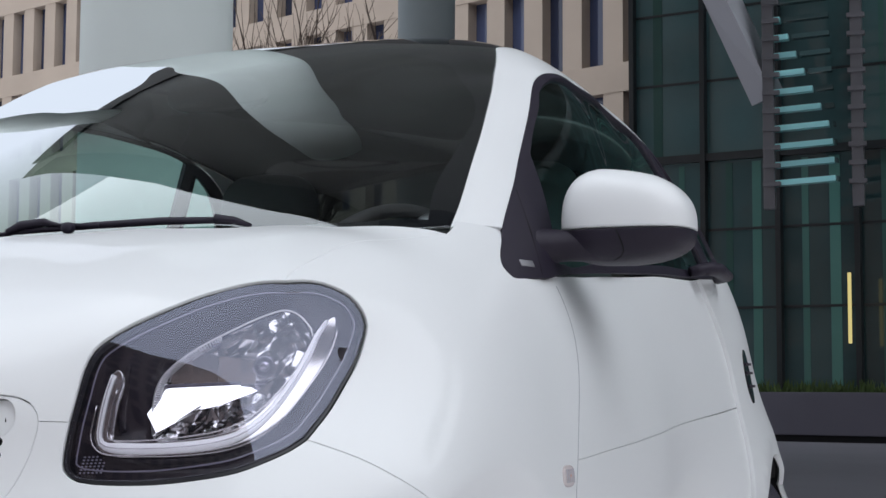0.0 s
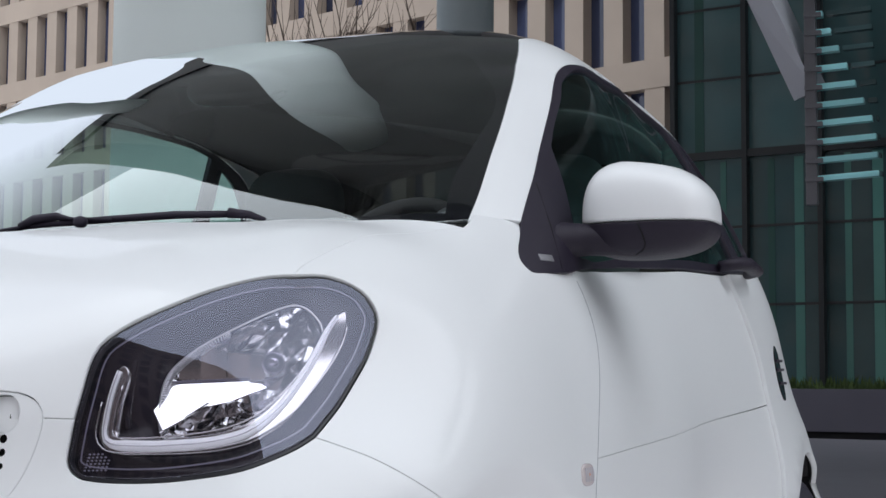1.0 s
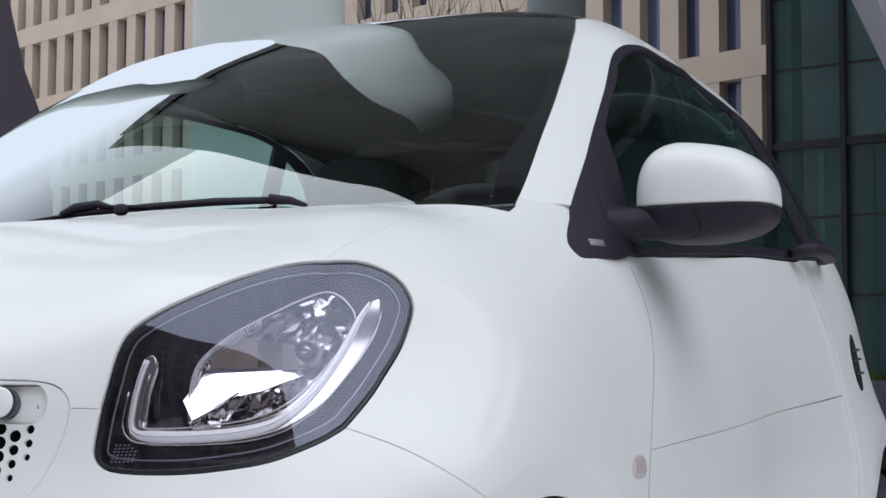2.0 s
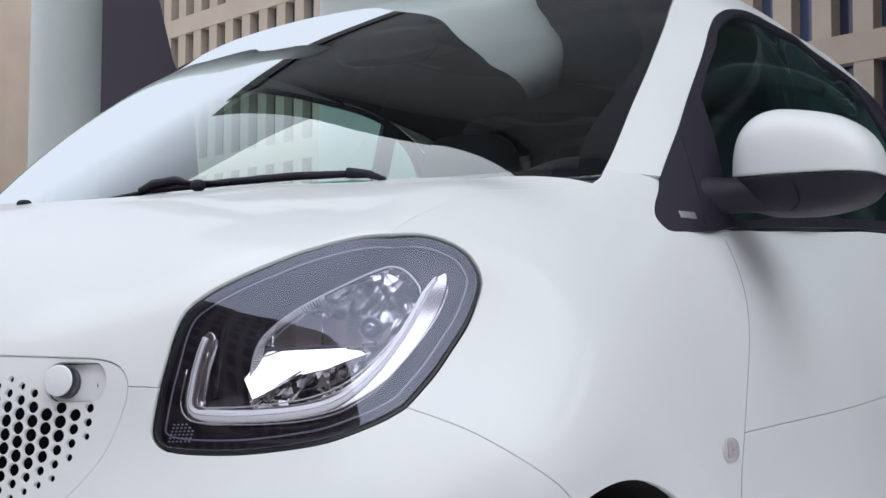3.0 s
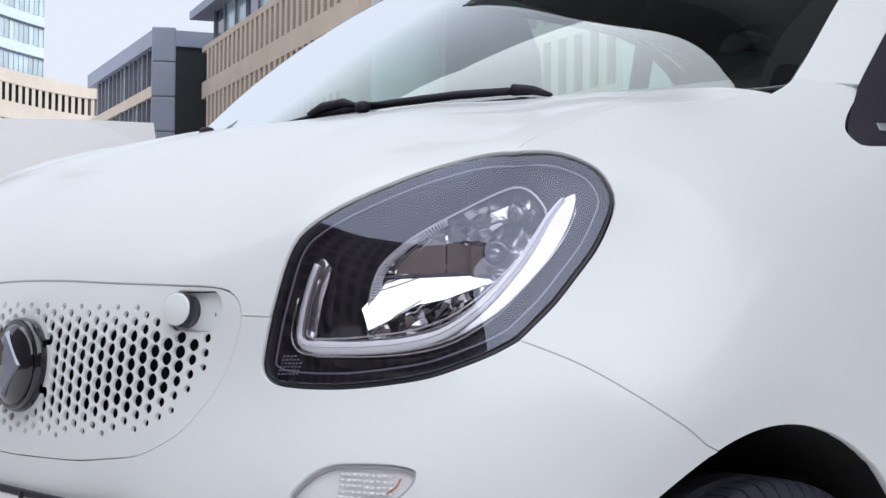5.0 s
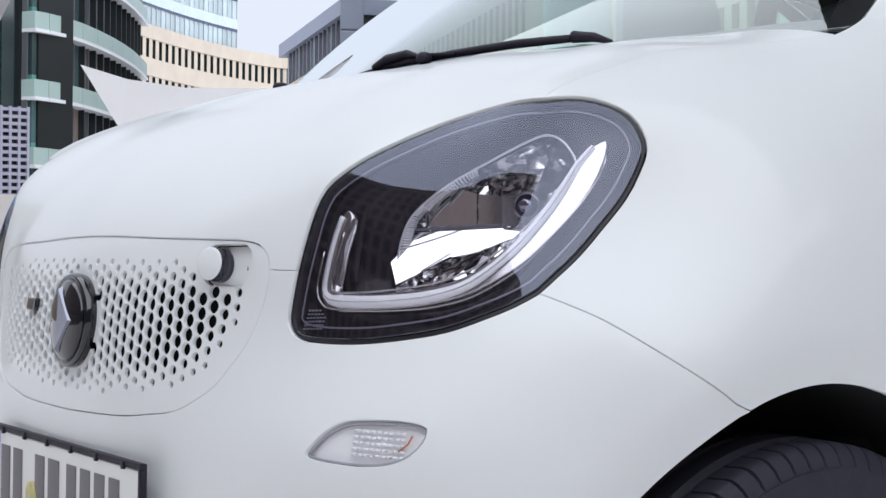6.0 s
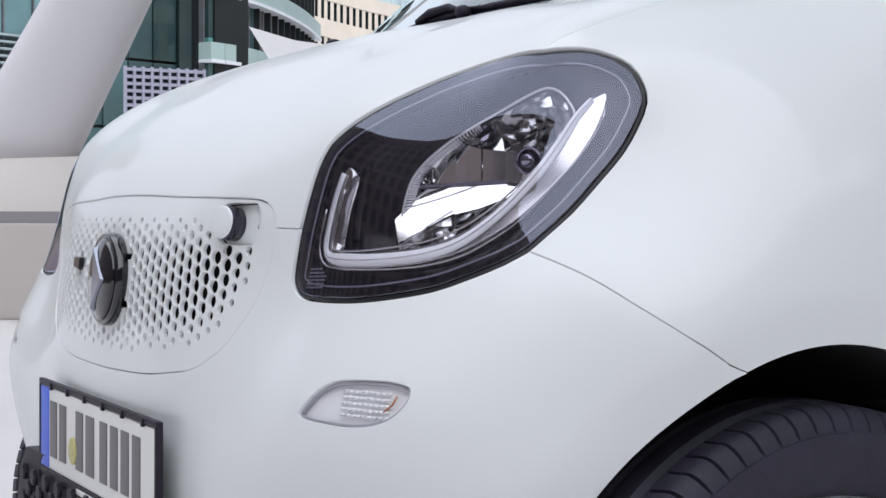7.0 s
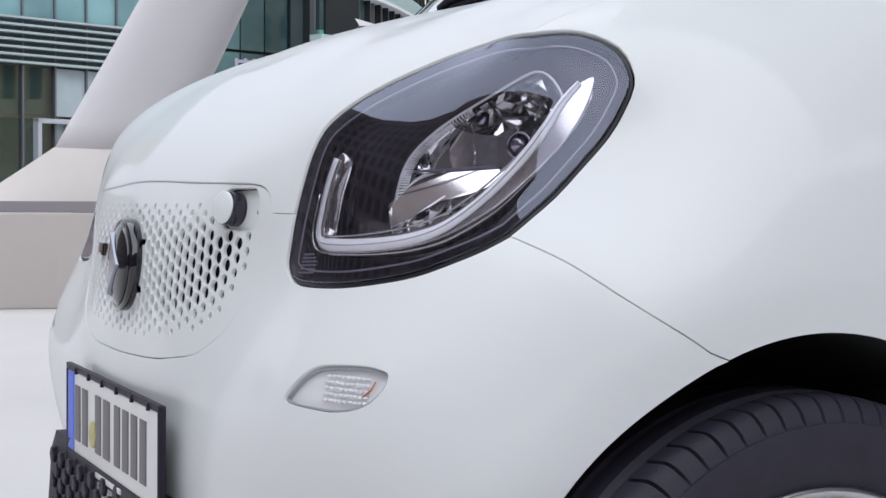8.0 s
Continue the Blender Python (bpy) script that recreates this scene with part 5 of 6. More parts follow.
EAVES = 17.2
stone_office(Vector((EYE.x - 66.4 + 27 * 2.081, EYE.y + 57.7 - 27 * 0.717, 0)), Vector((EYE.x - 66.4 + 2.0 * 2.081, EYE.y + 57.7 - 2.0 * 0.717, 0)), "long beige sandstone office wing with rows of blue windows", 3.1, 3.0, 2.35, 1.30, 0.62, 18.2)
office, m, length = stone_office(Vector((EYE.x - 58.95 + 3.4 * 0.9146, EYE.y + 50.3 - 3.4 * 0.4043, 0)), Vector((EYE.x - 85.4 - 2.4 * 0.9146, EYE.y + 62.0 + 2.4 * 0.4043, 0)), "beige sandstone office block with window slots and glazed top storey", 3.1, 2.43, 2.0, 1.17, 0.55, EAVES)
bm = bmesh.new()
box(bm, (-0.05, -0.5, 0), (2.2, 0.05, EAVES), 0, m)
child("corner_pier", bm, STONE, office, "broad sandstone corner pier")
ROOF_GREY = material("blue_grey_cladding", (0.17, 0.19, 0.25), 0.5, vary=0.08, scale=0.5)
for i in range(11):
    bm = bmesh.new()
    box(bm, (i * 3.0, -11, EAVES), (i * 3.0 + 2.85, -0.5, EAVES + 2.1), 0, m)
    child("glazed_storey", bm, PANE_BLUE if i % 3 == 1 else PANE_LIGHT, office, "set-back glazed top storey")
    bm = bmesh.new()
    box(bm, (i * 3.0 + 2.85, -0.6, EAVES), (i * 3.0 + 3.0, -0.35, EAVES + 2.1), 0, m)
    child("steel_post", bm, STEEL, office)
bm = bmesh.new()
box(bm, (0, -12, EAVES + 2.1), (length + 2.0, 0.5, EAVES + 2.65), 0, m)
child("roof_edge", bm, ROOF_GREY, office, "thin overhanging blue-grey roof")

# blue-grey corner shaft and the wedge of glazing beside it
shaft = tagged(new("corner_shaft"), "square blue-grey clad corner tower with panel joints", "tower")
mm = Matrix.Translation(bearing(55.63, 108)) @ Matrix.Rotation(radians(55.63), 4, "Z")
for k in range(8):
    bm = bmesh.new()
    box(bm, (-0.78, -0.78, k * 2.3), (0.78, 0.78, k * 2.3 + 2.26), 0.12, mm)
    child("cladding_panel", bm, ROOF_GREY, shaft)
bm = bmesh.new()
box(bm, (-0.72, -0.72, 0), (0.72, 0.72, 18.3), 0, mm)
child("core", bm, MULLION, shaft)
m, length = facade_frame(bearing(55.9, 113), bearing(58.13, 138))
block = tagged(new("glazed_building"), "blue-grey glazed office block with sandstone bands", "building")
bm = bmesh.new()
box(bm, (0, -14, 0), (length, -0.5, 18.0), 0, m)
child("wall", bm, MULLION, block, "dark core wall")
bm = bmesh.new()
box(bm, (-0.3, -14, 18.0), (length + 0.2, 0.25, 19.1), 0, m)
child("roof", bm, ROOF_GREY, block, "thick blue-grey roof edge")
for z0, z1, kind in ((14.6, 15.35, STONE), (11.3, 12.0, STONE), (7.8, 8.5, STONE), (4.2, 5.0, STONE)):
    bm = bmesh.new()
    box(bm, (0, -0.5, z0), (length, 0.02, z1), 0, m)
    child("floor_band", bm, kind, block, "sandstone band")
for z0, z1 in ((15.35, 18.0), (12.0, 14.6), (8.5, 11.3), (5.0, 7.8), (0.5, 4.2)):
    for i in range(int(length / 1.6)):
        bm = bmesh.new()
        box(bm, (i * 1.6 + 0.1, -0.5, z0), (i * 1.6 + 1.55, -0.25, z1), 0, m)
        child("window", bm, PANE_BLUE if (i * 3 + int(z0)) % 4 else PANE_LIGHT, block)
        bm = bmesh.new()
        box(bm, (i * 1.6 - 0.05, -0.5, z0), (i * 1.6 + 0.1, -0.05, z1), 0, m)
        child("mullion", bm, STEEL, block)

# curved sandstone block with upright slots and pale glass storeys above, far off
fins = tagged(new("curved_building"), "curved sandstone block with upright window slots and pale glass storeys above", "building")
# mirrored sky is put into the pale base colour of these panes
HIGH_GLASS = material("painted_sky_glass", (0.40, 0.48, 0.52), 0.12, object_random=0.2, vary=0.2, scale=0.3, spec=0.9)
GREEN_LIP = material("pale_green_lip", (0.50, 0.58, 0.58), 0.4, vary=0.1, scale=0.4)


def curve_far(az, back=0.0):
    """The concave plan line of the far block, by bearing."""
    return 240.5 - 27.5 * ((az - 58.18) / 4.36) ** 1.25 + back if az > 58.18 else 240.5 + back


def curved_band(a0, a1, z0, z1, back, thick, n=16):
    bm = bmesh.new()
    rows = []
    for k in range(n + 1):
        az = a0 + (a1 - a0) * k / n
        f, b = bearing(az, curve_far(az, back)), bearing(az, curve_far(az, back + thick))
        rows.append([bm.verts.new((p.x, p.y, z)) for p, z in ((f, z0), (f, z1), (b, z1), (b, z0))])
    for p, q in zip(rows, rows[1:]):
        for c in range(4):
            bm.faces.new((p[c], p[(c + 1) % 4], q[(c + 1) % 4], q[c]))
    bm.faces.new(rows[0])
    bm.faces.new(rows[-1][::-1])
    return bm


child("wall", curved_band(63.3, 56.5, 0, 30.5, 1.0, 12), PANE_DUSK, fins, "dark recess behind the slots")
for z0, z1 in ((29.2, 31.0), (24.4, 26.7), (18.6, 21.6), (12.0, 15.0)):
    child("stone_band", curved_band(63.3, 56.5, z0, z1, -0.3, 1.2), STONE_PALE, fins)
for z0, z1 in ((26.7, 29.2), (21.6, 24.4), (15.0, 18.6)):
    for i in range(27):
        a = 63.25 - i * 0.222
        child("fin", curved_band(a, a - 0.118, z0, z1, 0.0, 0.9, 1), STONE_PALE, fins)
for f in range(3):
    z = 31.0 + f * 4.4
    child("green_band", curved_band(63.2, 59.76, z + 2.9, z + 4.3, 1.2, 0.8), GREEN_LIP, fins, "pale green band")
    child("shadow_line", curved_band(63.2, 59.76, z + 2.55, z + 2.9, 1.3, 0.6), PANE_BLUE, fins)
    for i in range(21):
        a = 63.2 - i * 0.164
        child("glass_panel", curved_band(a, a - 0.148, z, z + 2.55, 1.6, 0.4, 1), HIGH_GLASS, fins)
        child("mullion", curved_band(a - 0.148, a - 0.164, z, z + 2.55, 1.4, 0.5, 1), GREEN_LIP, fins)

# rounded glass building with pale green bands
rounded = tagged(new("glass_office"), "rounded glass office with pale green bands between storeys", "building")
WHITE_LIP = material("white_metal_lip", (0.70, 0.72, 0.75), 0.4, vary=0.06, scale=0.5)
CURTAIN = material("brownish_blind", (0.20, 0.165, 0.15), 0.7, object_random=0.35, vary=0.2, scale=1.0)
BRIGHT_TEAL = material("bright_green_glass", (0.10, 0.26, 0.24), 0.15, object_random=0.2, vary=0.2, scale=0.5)
plan = [(66.28, 84.0), (65.8, 84.8), (65.25, 86.0), (64.7, 87.8), (64.2, 90.0), (63.7, 92.8), (63.3, 95.6), (62.97, 98.6), (62.72, 101.8), (62.52, 105.0)]
wall = [bearing(a + 0.45, d) for a, d in plan]
BAND, STOREY = 1.03, 3.44
for f in range(6):
    z0 = 1.92 + f * STOREY
    for i in range(len(wall) - 1):
        mm, ln = facade_frame(wall[i], wall[i + 1])
        bm = bmesh.new()
        box(bm, (0, -0.5, z0 + 0.16), (ln, 0.35, z0 + BAND), 0, mm)
        child("spandrel", bm, SPANDREL, rounded)
        bm = bmesh.new()
        box(bm, (0, -0.5, z0 - 0.02), (ln, 0.42, z0 + 0.16), 0, mm)
        child("white_lip", bm, WHITE_LIP, rounded, "white metal lower edge")
        n = 2 if ln < 2.6 else 4
        for k in range(n):
            bm = bmesh.new()
            box(bm, (ln * k / n + 0.09, -0.5, z0 + BAND), (ln * (k + 1) / n, -0.3, z0 + STOREY), 0, mm)
            child("window", bm, CURTAIN if (i * 5 + k * 3 + f) % 4 == 0 else HIGH_GLASS if f == 4 and i > 5 else PANE_DUSK, rounded)
            bm = bmesh.new()
            box(bm, (ln * k / n, -0.5, z0 + BAND), (ln * k / n + 0.09, 0.02 if k % 2 else -0.15, z0 + STOREY), 0, mm)
            child("mullion", bm, MULLION if k % 2 else STEEL, rounded)
corner = [wall[0], bearing(67.13, 84.6), bearing(67.65, 84.2), bearing(72.9, 78)]
for f in range(6):
    z0 = 1.92 + f * STOREY
    mm, ln = facade_frame(corner[1], corner[0])
    for z1, z2, mat in ((z0, z0 + BAND + 0.25, BRIGHT_TEAL), (z0 + BAND + 0.25, z0 + STOREY, PANE_TEAL)):
        bm = bmesh.new()
        box(bm, (0, -0.5, z1), (ln, -0.2, z2), 0, mm)
        child("corner_pane", bm, mat, rounded)
    mm, ln = facade_frame(corner[3], corner[2])
    for k in range(6):
        bm = bmesh.new()
        box(bm, (ln * k / 6 + 0.05, -0.5, z0), (ln * (k + 1) / 6 - 0.05, -0.2, z0 + STOREY - 0.15), 0, mm)
        child("glass_panel", bm, PANE_TEAL, rounded)
mm, ln = facade_frame(corner[2], corner[1])
bm = bmesh.new()
box(bm, (0, -0.6, 0), (ln, 0.0, 22.5), 0, mm)
child("corner_pier", bm, PANE_DUSK, rounded, "dark green glazed pier")
for p, q in list(zip(wall, wall[1:])) + list(zip(corner[1:], corner)):
    mm, ln = facade_frame(p, q)
    bm = bmesh.new()
    box(bm, (-0.1, -3.0, 0), (ln + 0.1, -0.55, 22.5), 0, mm)
    child("core_wall", bm, MULLION, rounded)
mm, ln = facade_frame(bearing(69.4, 62), bearing(66.7, 63))
MAUVE_SLAT = material("mauve_slat", (0.30, 0.30, 0.38), 0.5, vary=0.1, scale=1.0)
for k in range(20):
    bm = bmesh.new()
    box(bm, (0, 0, 1.2 + k * 0.27), (ln, 0.12, 1.2 + k * 0.27 + 0.12), 0, mm)
    child("sun_slat", bm, MAUVE_SLAT, rounded)
for k in range(10):
    bm = bmesh.new()
    box(bm, (ln * k / 9 - 0.05, 0.0, 0), (ln * k / 9 + 0.05, 0.14, 6.5), 0, mm)
    child("slat_post", bm, MAUVE_SLAT, rounded)
bm = bmesh.new()
box(bm, (0, -0.12, 0), (ln, -0.05, 6.5), 0, mm)
child("slat_backing", bm, PANE_DUSK, rounded, "dark glazing behind the slats")

# glass hall with a door, beyond the white sculpture
hall = tagged(new("glass_hall"), "glass entrance hall with tilted canopy bands and a door", "building")
m, length = facade_frame(bearing(72.0, 46, 0, ABREAST), bearing(84.0, 40, 0, ABREAST))
bm = bmesh.new()
box(bm, (-0.5, -4.0, 0), (length + 1, -0.5, 11), 0, m)
child("inner_wall", bm, material("warm_hall_interior", (0.26, 0.21, 0.15), 0.7, vary=0.4, scale=0.6), hall)
# pale grey base colour carries the bright reflection in the hall's panes
PALE_GLASS = material("painted_reflection_glass", (0.34, 0.40, 0.43), 0.15, object_random=0.2, vary=0.35, scale=0.8, spec=0.8)
FASCIA_GLASS = material("cyan_fascia_glass", (0.17, 0.30, 0.32), 0.12, object_random=0.25, vary=0.4, scale=0.6, spec=0.8)
PALE_LINE = material("pale_metal_line", (0.42, 0.50, 0.52), 0.35, metal=0.2)
for i in range(10):
    for z0, z1 in ((0, 3.1), (3.2, 4.45), (5.75, 7.4), (7.5, 9.2), (9.3, 11)):
        bm = bmesh.new()
        box(bm, (i * 1.0, -0.3, z0), (i * 1.0 + 0.95, -0.2, z1), 0, m)
        child("glass_panel", bm, FASCIA_GLASS if z0 > 5 else PALE_GLASS if i < 4 else HALL_GLASS, hall)
    bm = bmesh.new()
    box(bm, (i * 1.0 + 0.95, -0.3, 0), (i * 1.0 + 1.0, -0.12, 11), 0, m)
    child("mullion", bm, STEEL, hall)
bm = bmesh.new()
box(bm, (-0.5, -0.3, 4.5), (length + 1, -0.15, 5.7), 0, m)
child("fascia_backing", bm, material("dark_teal_fascia", (0.06, 0.09, 0.10), 0.3, vary=0.3, scale=1.0), hall, "dark band behind the pale lines")
for k in range(7):
    bm = bmesh.new()
    box(bm, (-0.5, -0.1, 4.5 + k * 0.19), (length + 1, 0.12, 4.5 + k * 0.19 + 0.06), 0, m)
    child("fascia_line", bm, PALE_LINE, hall)
for z in (7.42, 9.22):
    bm = bmesh.new()
    box(bm, (-0.5, -0.25, z), (length + 1, -0.1, z + 0.07), 0, m)
    child("transom", bm, PALE_LINE, hall)
bm = bmesh.new()
for x0, x1, z0, z1 in ((3.5, 3.62, 0, 3.1), (4.5, 4.62, 0, 3.1), (3.5, 4.62, 3.0, 3.12)):
    box(bm, (x0, -0.2, z0), (x1, 0.02, z1), 0, m)
child("door_frame", bm, material("pale_frame", (0.45, 0.47, 0.52), 0.4), hall, "pale metal door frame")
bm = bmesh.new()
box(bm, (length * 0.3, 1.0, 0), (length + 6, 6.0, 0.25), 0.05, m)
thing("lawn", bm, GRASS, "small lawn in front of the glass hall", "grass", kind="structure")

# dark glass front near the car, on a planter wall
front = tagged(new("glass_building"), "dark teal curtain wall with black mullions and louvres", "building")
# unseen right-hand run and taller core are added to darken side-window reflections
G0, G1 = bearing(16.0, 31.5, 0, AHEAD), bearing(-46, 35.0, 0, AHEAD)
m, length = facade_frame(G0, G1)
bm = bmesh.new()
box(bm, (0, -9, 0), (length, -0.5, 25), 0, m)
child("core_wall", bm, MULLION, front)
for i in range(int(length / 1.5)):
    for z0, z1 in ((0.9, 5.25), (5.4, 9.75), (9.9, 14.2), (14.4, 18.6)):
        bm = bmesh.new()
        box(bm, (i * 1.5 + 0.05, -0.45, z0), (i * 1.5 + 1.45, -0.40, z1), 0, m)
        child("glass_panel", bm, PANE_TEAL, front)
    bm = bmesh.new()
    box(bm, (i * 1.5 - 0.05, -0.45, 0.7), (i * 1.5 + 0.05, -0.25, 20), 0, m)
    child("mullion", bm, MULLION, front)
# pale strips laid on the panes paint blurred upright reflections
for i in range(int(length / 1.5)):
    for x0 in (0.42, 0.95):
        bm = bmesh.new()
        box(bm, (i * 1.5 + x0, -0.398, 0.9), (i * 1.5 + x0 + random.uniform(0.05, 0.22), -0.39, 5.2 if random.random() < 0.6 else 9.6), 0, m)
        child("inner_fin", bm, PANE_REFLECTION, front)
for z in (2.4, 3.9, 6.8, 8.2, 11.3, 12.8):
    bm = bmesh.new()
    box(bm, (0, -0.399, z), (length, -0.385, z + 0.05), 0, m)
    child("glazing_bar", bm, MULLION, front)
for z in (5.25, 9.75, 14.2):
    bm = bmesh.new()
    box(bm, (0, -0.45, z), (length, -0.28, z + 0.15), 0, m)
    child("transom", bm, MULLION, front)
bm = bmesh.new()
box(bm, (-1.0, 0.0, 0.12), (length, 2.0, 0.84), 0.02, m)
thing("planter_wall", bm, PLINTH, "low grey planter wall along the glass front", "wall", kind="structure")
# recess below the wall, coloured near-black for the shade in it
bm = bmesh.new()
box(bm, (-1.0, 0.1, 0.0), (length, 1.92, 0.12), 0, m)
thing("planter_base", bm, SHADOW_GAP, "recessed base of the planter wall, shade painted near-black", "wall", kind="structure")
bm = bmesh.new()
for i in range(2600):
    x, y = random.uniform(-1, 16), random.uniform(0.9, 1.98)
    h, w, a = random.uniform(0.05, 0.26), random.uniform(0.02, 0.05), random.uniform(0, 6.28)
    p = m @ Vector((x, y, 0.83))
    t = Vector((math.cos(a) * w, math.sin(a) * w, 0))
    bm.faces.new([bm.verts.new(q) for q in (p - t, p + t, p + Vector((random.uniform(-.08, .08), random.uniform(-.08, .08), h)))])
thing("planter_grass", bm, GRASS, "ragged grass in the planter", "grass", kind="stuff")
# louvre panel
louvre = tagged(new("louvre_panel"), "column of tilted pale cyan glass louvres between steel posts", "louvre")
q0, q1 = bearing(11.15, 29.0, 0, AHEAD), bearing(7.75, 28.8, 0, AHEAD)
m2, ln = facade_frame(q0, q1)
for x in (0.0, ln - 0.2):
    bm = bmesh.new()
    box(bm, (x, 0, 4.05), (x + 0.2, 0.18, 14), 0.02, m2)
    child("post", bm, STEEL, louvre)
# cyan run paints the light caught by each slat; its rest stays dark
for k in range(26):
    z = 4.45 + k * 0.325
    share = min(1.0, max(0.0, 1.30 - k * 0.115))
    x1 = ln - 0.25
    if share > 0.05:
        bm = bmesh.new()
        box(bm, (0.42, -0.10, z), (0.42 + (x1 - 0.42) * share, 0.10, z + 0.10), 0.01, m2 @ Matrix.Rotation(radians(-3), 4, "Y"))
        child("slat", bm, SLATS, louvre)
    bm = bmesh.new()
    box(bm, (0.42 + (x1 - 0.42) * min(1.0, share + 0.06) if share < 0.9 else x1 + 0.02, -0.10, z), (x1 + 0.06, 0.10, z + 0.08), 0.01, m2 @ Matrix.Rotation(radians(-3), 4, "Y"))
    child("dark_slat", bm, PANE_TEAL, louvre)
    for x in (0.05, ln - 0.2):
        bm = bmesh.new()
        box(bm, (x - 0.05, 0.1, z), (x + 0.25, 0.22, z + 0.08), 0.01, m2)
        child("bracket", bm, STEEL, louvre)
bm = bmesh.new()
p = bearing(8.33, 29.3, 0, AHEAD)
box(bm, (-0.03, -0.03, 3.0 - 1.3), (0.03, 0.03, 2.95), 0.01, Matrix.Translation((p.x, p.y, 0)))
thing("light_strip", bm, glow_material("warm_strip_glow", (1.0, 0.85, 0.35), 0.45), "upright warm light strip behind the glass", "lamp")
bm = bmesh.new()
sweep(bm, [bearing(14.6, 29.2, 10.3, AHEAD), bearing(12.55, 29.1, 7.9, AHEAD), bearing(11.0, 29.3, 6.1, AHEAD)], [0.36, 0.36, 0.36], 4, 0.9)
thing("diagonal_brace", bm, material("brace_white", (0.42, 0.43, 0.47), 0.5), "pale diagonal brace in front of the glass", "brace")

# unseen facades added behind the camera to block skylight and darken reflections
STONE_DIM = material("brownish_sandstone", (0.17, 0.135, 0.12), 0.8, vary=0.18, scale=0.5)
WINDOW_DARK = material("dark_facade_window", (0.055, 0.05, 0.05), 0.4, spec=0.3)
for p0, p1, top, name in (((34, -33), (-72, -33), 46.0, "wall_south"), ((33, 56), (33, -34), 20.0, "wall_east"), ((-109, -34), (-109, 10), 14.0, "wall_west")):
    mm, ln = facade_frame(Vector((*p0, 0)), Vector((*p1, 0)))
    bm = bmesh.new()
    box(bm, (0, -2.0, 0), (ln, 0, top), 0, mm)
    facade = thing(name, bm, STONE_DIM, "unseen brownish sandstone facade, rows of dark windows, added to shape reflections", "wall", kind="structure")
    if name == "wall_west":
        continue
    bm = bmesh.new()
    box(bm, (0, 0, 0), (1.9, 0.06, 2.5))
    pane = bpy.data.meshes.new("window_pane")
    bm.to_mesh(pane)
    bm.free()
    pane.materials.append(WINDOW_DARK)
    for i in range(int(ln / 3.6)):
        for j in range(int(top / 3.9)):
            ob = new("window_pane", pane)
            ob.matrix_world = mm @ Matrix.Translation((0.8 + i * 3.6, -0.02, 1.2 + j * 3.9))
            ob.parent = facade


# columns
def column(az, width, dist, mat, label, start=None):
    r = dist * math.tan(radians(width / 2))
    bm = bmesh.new()
    revolve(bm, [(r, 0), (r, 12.0)], 64, Matrix.Translation(bearing(az, dist, 0, start)))
    return thing("column", bm, mat, label, "column", "columns carrying the canopy", smooth=True)


CORNERS = [Vector((-11.1, 7.0, 12.0)), Vector((0.42, 0.17, 12.0)), Vector((17.2, 9.5, 12.0)), Vector((-12.0, 32.0, 12.0))]
bm = bmesh.new()
lower = [bm.verts.new(c) for c in CORNERS]
upper = [bm.verts.new(c + Vector((0, 0, 0.8))) for c in CORNERS]
bm.faces.new(lower[::-1])
bm.faces.new(upper)
for i in range(4):
    j = (i + 1) % 4
    bm.faces.new((lower[i], lower[j], upper[j], upper[i]))
roof_slab = thing("canopy", bm, CANOPY, "dark flat canopy high over the forecourt", "canopy", kind="structure")
centre = sum(CORNERS, Vector()) / 4
for i in (3, 0, 1):
    c0, c1 = CORNERS[i], CORNERS[(i + 1) % 4]
    way = (c1 - c0).normalized()
    inw = Vector((-way.y, way.x, 0))
    if inw.dot(centre - c0) < 0:
        inw = -inw
    mm = Matrix(((way.x, inw.x, 0, c0.x), (way.y, inw.y, 0, c0.y), (0, 0, 1, 12.0), (0, 0, 0, 1)))
    bm = bmesh.new()
    box(bm, (0.95, 0.0, -0.35), ((c1 - c0).length - 0.95, 0.9, -0.004), 0, mm)
    child("edge_beam", bm, MULLION, roof_slab, "dark edge beam")
column(32.8, 5.33, 7.3, CONCRETE, "stout round pale green concrete column", AHEAD)
column(23.15, 2.06, 18.9, CONCRETE_GREY, "round grey concrete column", AHEAD)
column(46.25, 2.43, 16, CONCRETE, "slim round pale green concrete column", Vector((1.70, -1.27, 0)))
bm = bmesh.new()
w0, w1 = bearing(45.4, 22), bearing(41.9, 22.4)
m, ln = facade_frame(w0, w1)
pr = [(0, 0), (ln * 1.25, 0), (ln * 0.95, 4.2), (ln * 0.72, 5.0), (ln * 0.45, 6.5), (0, 6.8)]
fr = [bm.verts.new(m @ Vector((x, 0, z))) for x, z in pr]
bk = [bm.verts.new(m @ Vector((x, -0.4, z))) for x, z in pr]
bm.faces.new(fr)
bm.faces.new(bk[::-1])
for i in range(len(pr)):
    j = (i + 1) % len(pr)
    bm.faces.new((fr[i], fr[j], bk[j], bk[i]))
bmesh.ops.recalc_face_normals(bm, faces=bm.faces)
thing("slate_wall", bm, SLATE, "mauve slate wall with a slanted edge", "wall", kind="structure")

# white sculpture: leaning shaft on a moulded base, and a sail-like slab
bm = bmesh.new()
D = 14.0
rows = []
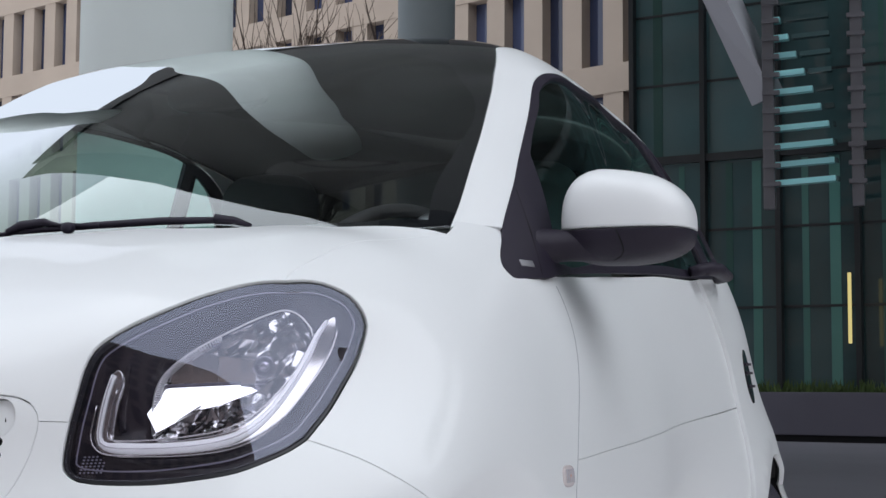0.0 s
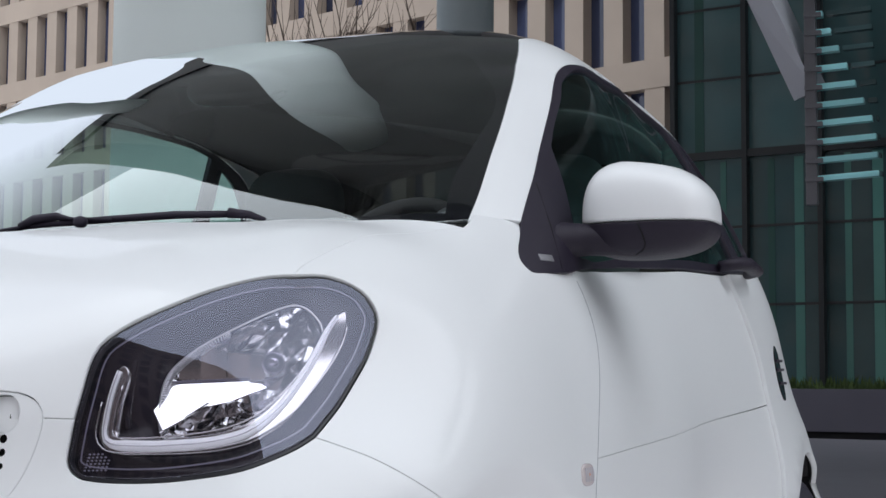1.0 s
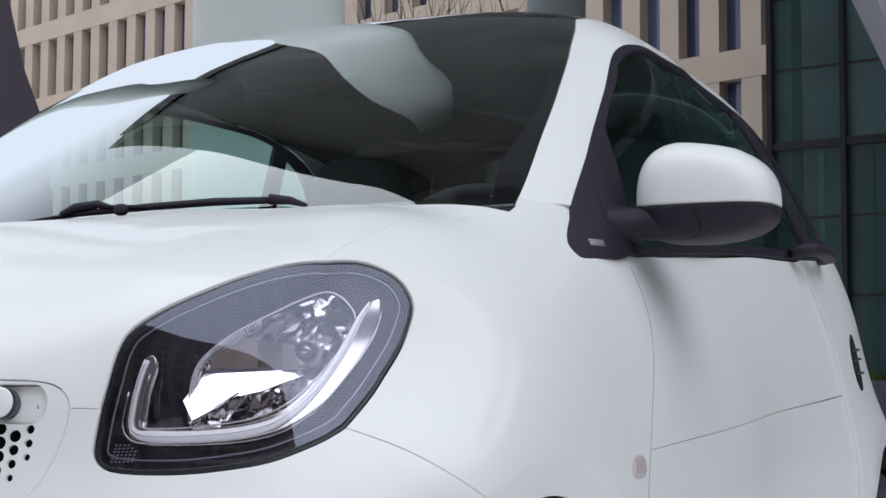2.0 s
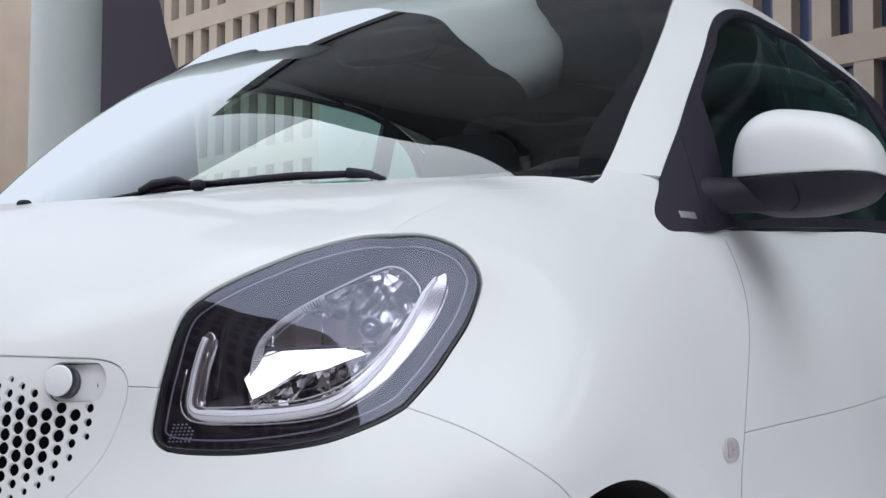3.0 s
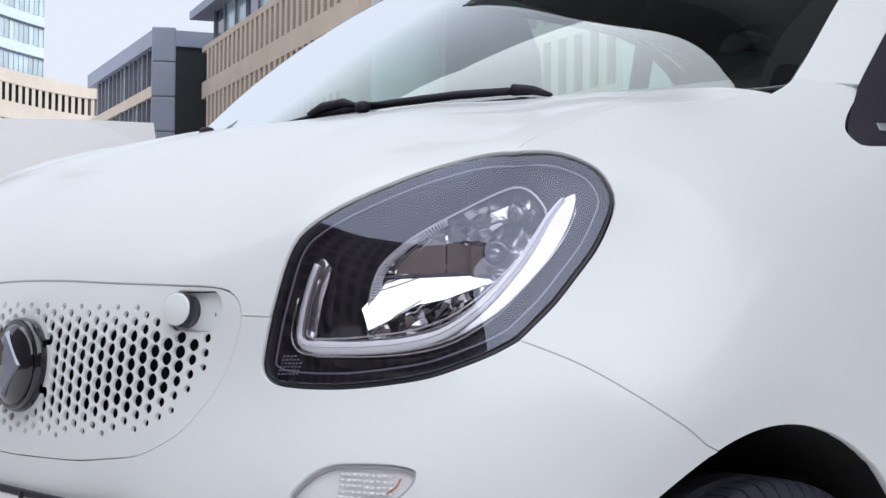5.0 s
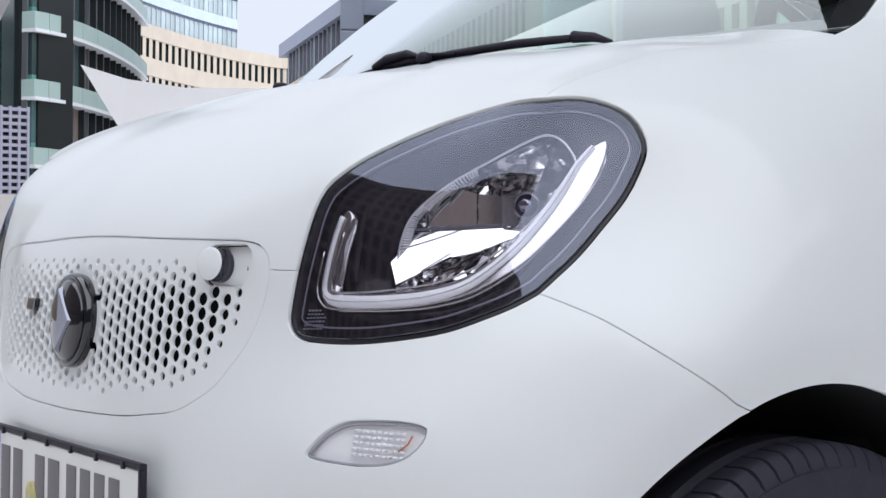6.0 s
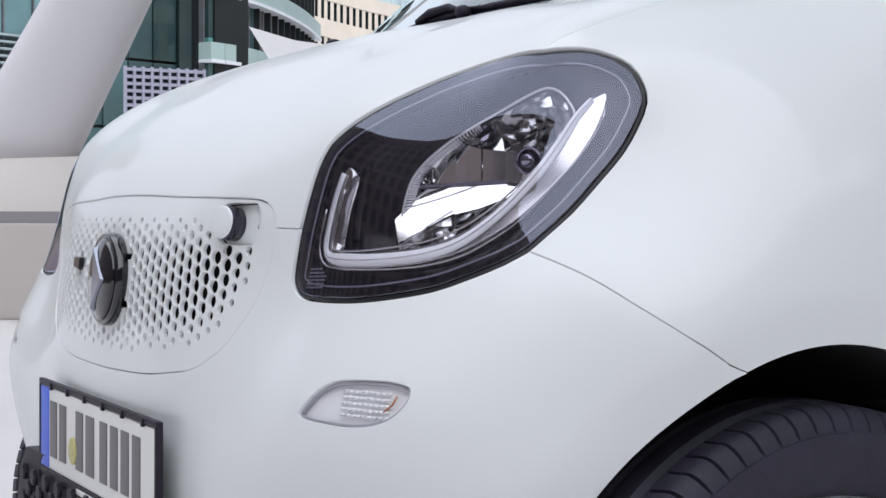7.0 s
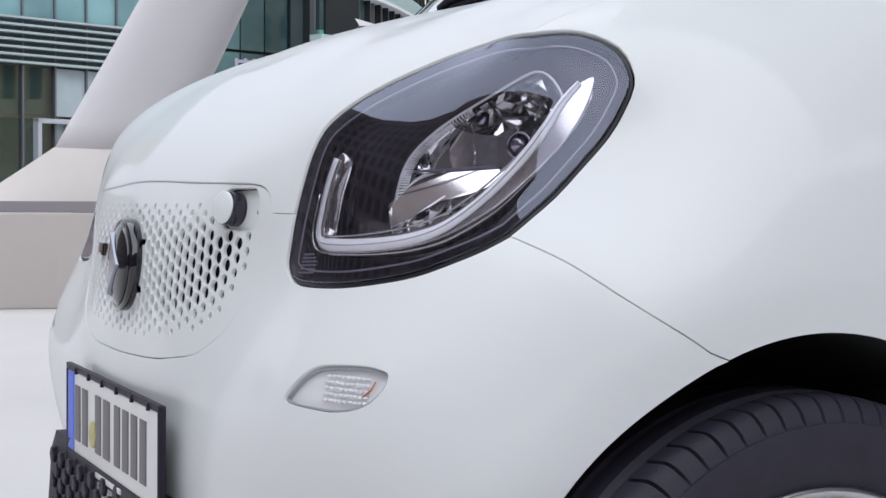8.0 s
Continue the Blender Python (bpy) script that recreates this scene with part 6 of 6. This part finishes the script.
for k in range(14):
    el = 1.6 + k * 1.15
    left, right = 75.9 - 0.56 * (el - 2.3), 71.7 - 0.49 * (el - 2.3) * 0.95
    a, b = bearing(left, D, height(el, D), ABREAST), bearing(right, D, height(el, D), ABREAST)
    mid, half = (a + b) / 2, (b - a) / 2
    back = Vector((-half.y, half.x, 0)).normalized() * half.length * 0.6
    rows.append([bm.verts.new(mid + half * math.copysign(abs(math.cos(t)) ** 0.7, math.cos(t)) + back * math.sin(t)) for t in (2 * math.pi * j / 32 for j in range(32))])
for a, b in zip(rows, rows[1:]):
    for j in range(32):
        bm.faces.new((a[j], a[(j + 1) % 32], b[(j + 1) % 32], b[j]))
bm.faces.new(rows[0][::-1])
bm.faces.new(rows[-1])
bmesh.ops.recalc_face_normals(bm, faces=bm.faces)
shaft = thing("leaning_shaft", bm, WHITE_CONCRETE, "white leaning concrete shaft rising from a moulded base", "sculpture", smooth=True)
bm = bmesh.new()
prof_a = [(66, 2.0), (69, 2.0), (72, 1.95), (74.4, 1.85), (76.1, 1.9), (77.0, 1.3), (78.0, 0.65), (79.5, 0.35), (84, 0.3)]
top_f = [bm.verts.new(bearing(a, D - 0.6, height(e, D), ABREAST)) for a, e in prof_a]
top_b = [bm.verts.new(bearing(a, D + 3.0, height(e, D), ABREAST)) for a, e in prof_a]
mid_f = [bm.verts.new(bearing(a, D - 0.9, height(0.1, D), ABREAST)) for a, e in prof_a]
for i in range(len(prof_a) - 1):
    bm.faces.new((mid_f[i], mid_f[i + 1], top_f[i + 1], top_f[i]))
    bm.faces.new((top_f[i], top_f[i + 1], top_b[i + 1], top_b[i]))
bmesh.ops.recalc_face_normals(bm, faces=bm.faces)
base = thing("sculpture_base", bm, WARM_CONCRETE, "warm white moulded base with a shadow joint", "plinth", smooth=True)
# the joint's shadow is put in as a grey colour
bm = bmesh.new()
a = [bearing(x, D - 0.55, 0, ABREAST) for x in (64, 70, 76, 84)]
for i in range(3):
    mm, ln = facade_frame(a[i], a[i + 1])
    box(bm, (-0.1, -0.6, 0.0), (ln + 0.1, 0.36, height(0.12, D)), 0, mm)
child("shadow_joint", bm, JOINT_SHADE, base, "recessed joint with its shadow painted grey")
for i in range(3):
    mm, ln = facade_frame(a[i], a[i + 1])
    bm = bmesh.new()
    box(bm, (-0.1 + 0.004 * i, -0.3, 0.0), (ln + 0.1, 0.5, height(-0.28, D) + 0.004 * i), 0.02, mm)
    child("lower_kerb", bm, WARM_CONCRETE, base, "warm white lower kerb")
bm = bmesh.new()
DS = 30
pts = [(64.6, 6.65), (63.2, 4.4), (62.4, 0.5), (54.2, 0.5), (55.6, 5.0), (55.75, 5.95), (58.0, 6.0), (61.0, 5.95), (63.0, 6.2)]
fr = [bm.verts.new(bearing(a, DS, height(e, DS))) for a, e in pts]
bk = [bm.verts.new(bearing(a, DS + 0.5, height(e, DS + 0.5))) for a, e in pts]
bm.faces.new(fr)
bm.faces.new(bk[::-1])
for i in range(len(pts)):
    j = (i + 1) % len(pts)
    bm.faces.new((fr[i], fr[j], bk[j], bk[i]))
bmesh.ops.recalc_face_normals(bm, faces=bm.faces)
thing("sail_slab", bm, material("bright_white_slab", (0.85, 0.84, 0.85), 0.5, vary=0.03, scale=0.5), "white sail-shaped slab standing on the plaza", "sculpture")

# bare tree behind the car
tree = tagged(new("tree"), "leafless street tree with thin upright branches", "tree")
rt = random.Random(5)
root = bearing(28.3, 30)


def branch(bm, p, d, length, r, depth):
    path, q = [p], p
    for k in range(4):
        d = (d + Vector((rt.uniform(-.14, .14), rt.uniform(-.14, .14), 0.06))).normalized()
        q = q + d * length / 4
        path.append(q)
    sweep(bm, path, [r * (1 - 0.15 * k) for k in range(5)], 5, 1.0, [(0.3, 0.9, 0.1)] * 5)
    if depth:
        for k in range(4 if depth > 1 else 3):
            s = path[rt.randint(1, 4)]
            e = (d + Vector((rt.uniform(-.7, .7), rt.uniform(-.7, .7), rt.uniform(0.0, .5)))).normalized()
            branch(bm, s, e, length * rt.uniform(0.5, 0.8), r * 0.5, depth - 1)


bm = bmesh.new()
sweep(bm, [root, root + Vector((0.05, 0, 1.5)), root + Vector((0, 0, 3.2))], [0.16, 0.13, 0.11], 10, 1.0, [(0.3, 0.9, 0.1)] * 3)
part("trunk", bm, BARK, tree)
for k in range(13):
    bm = bmesh.new()
    branch(bm, root + Vector((0, 0, 2.4 + 0.07 * k)), Vector((rt.uniform(-.5, .5), rt.uniform(-.4, .4), 1)).normalized(), 2.6, 0.06, 3)
    part("limb", bm, BARK, tree)
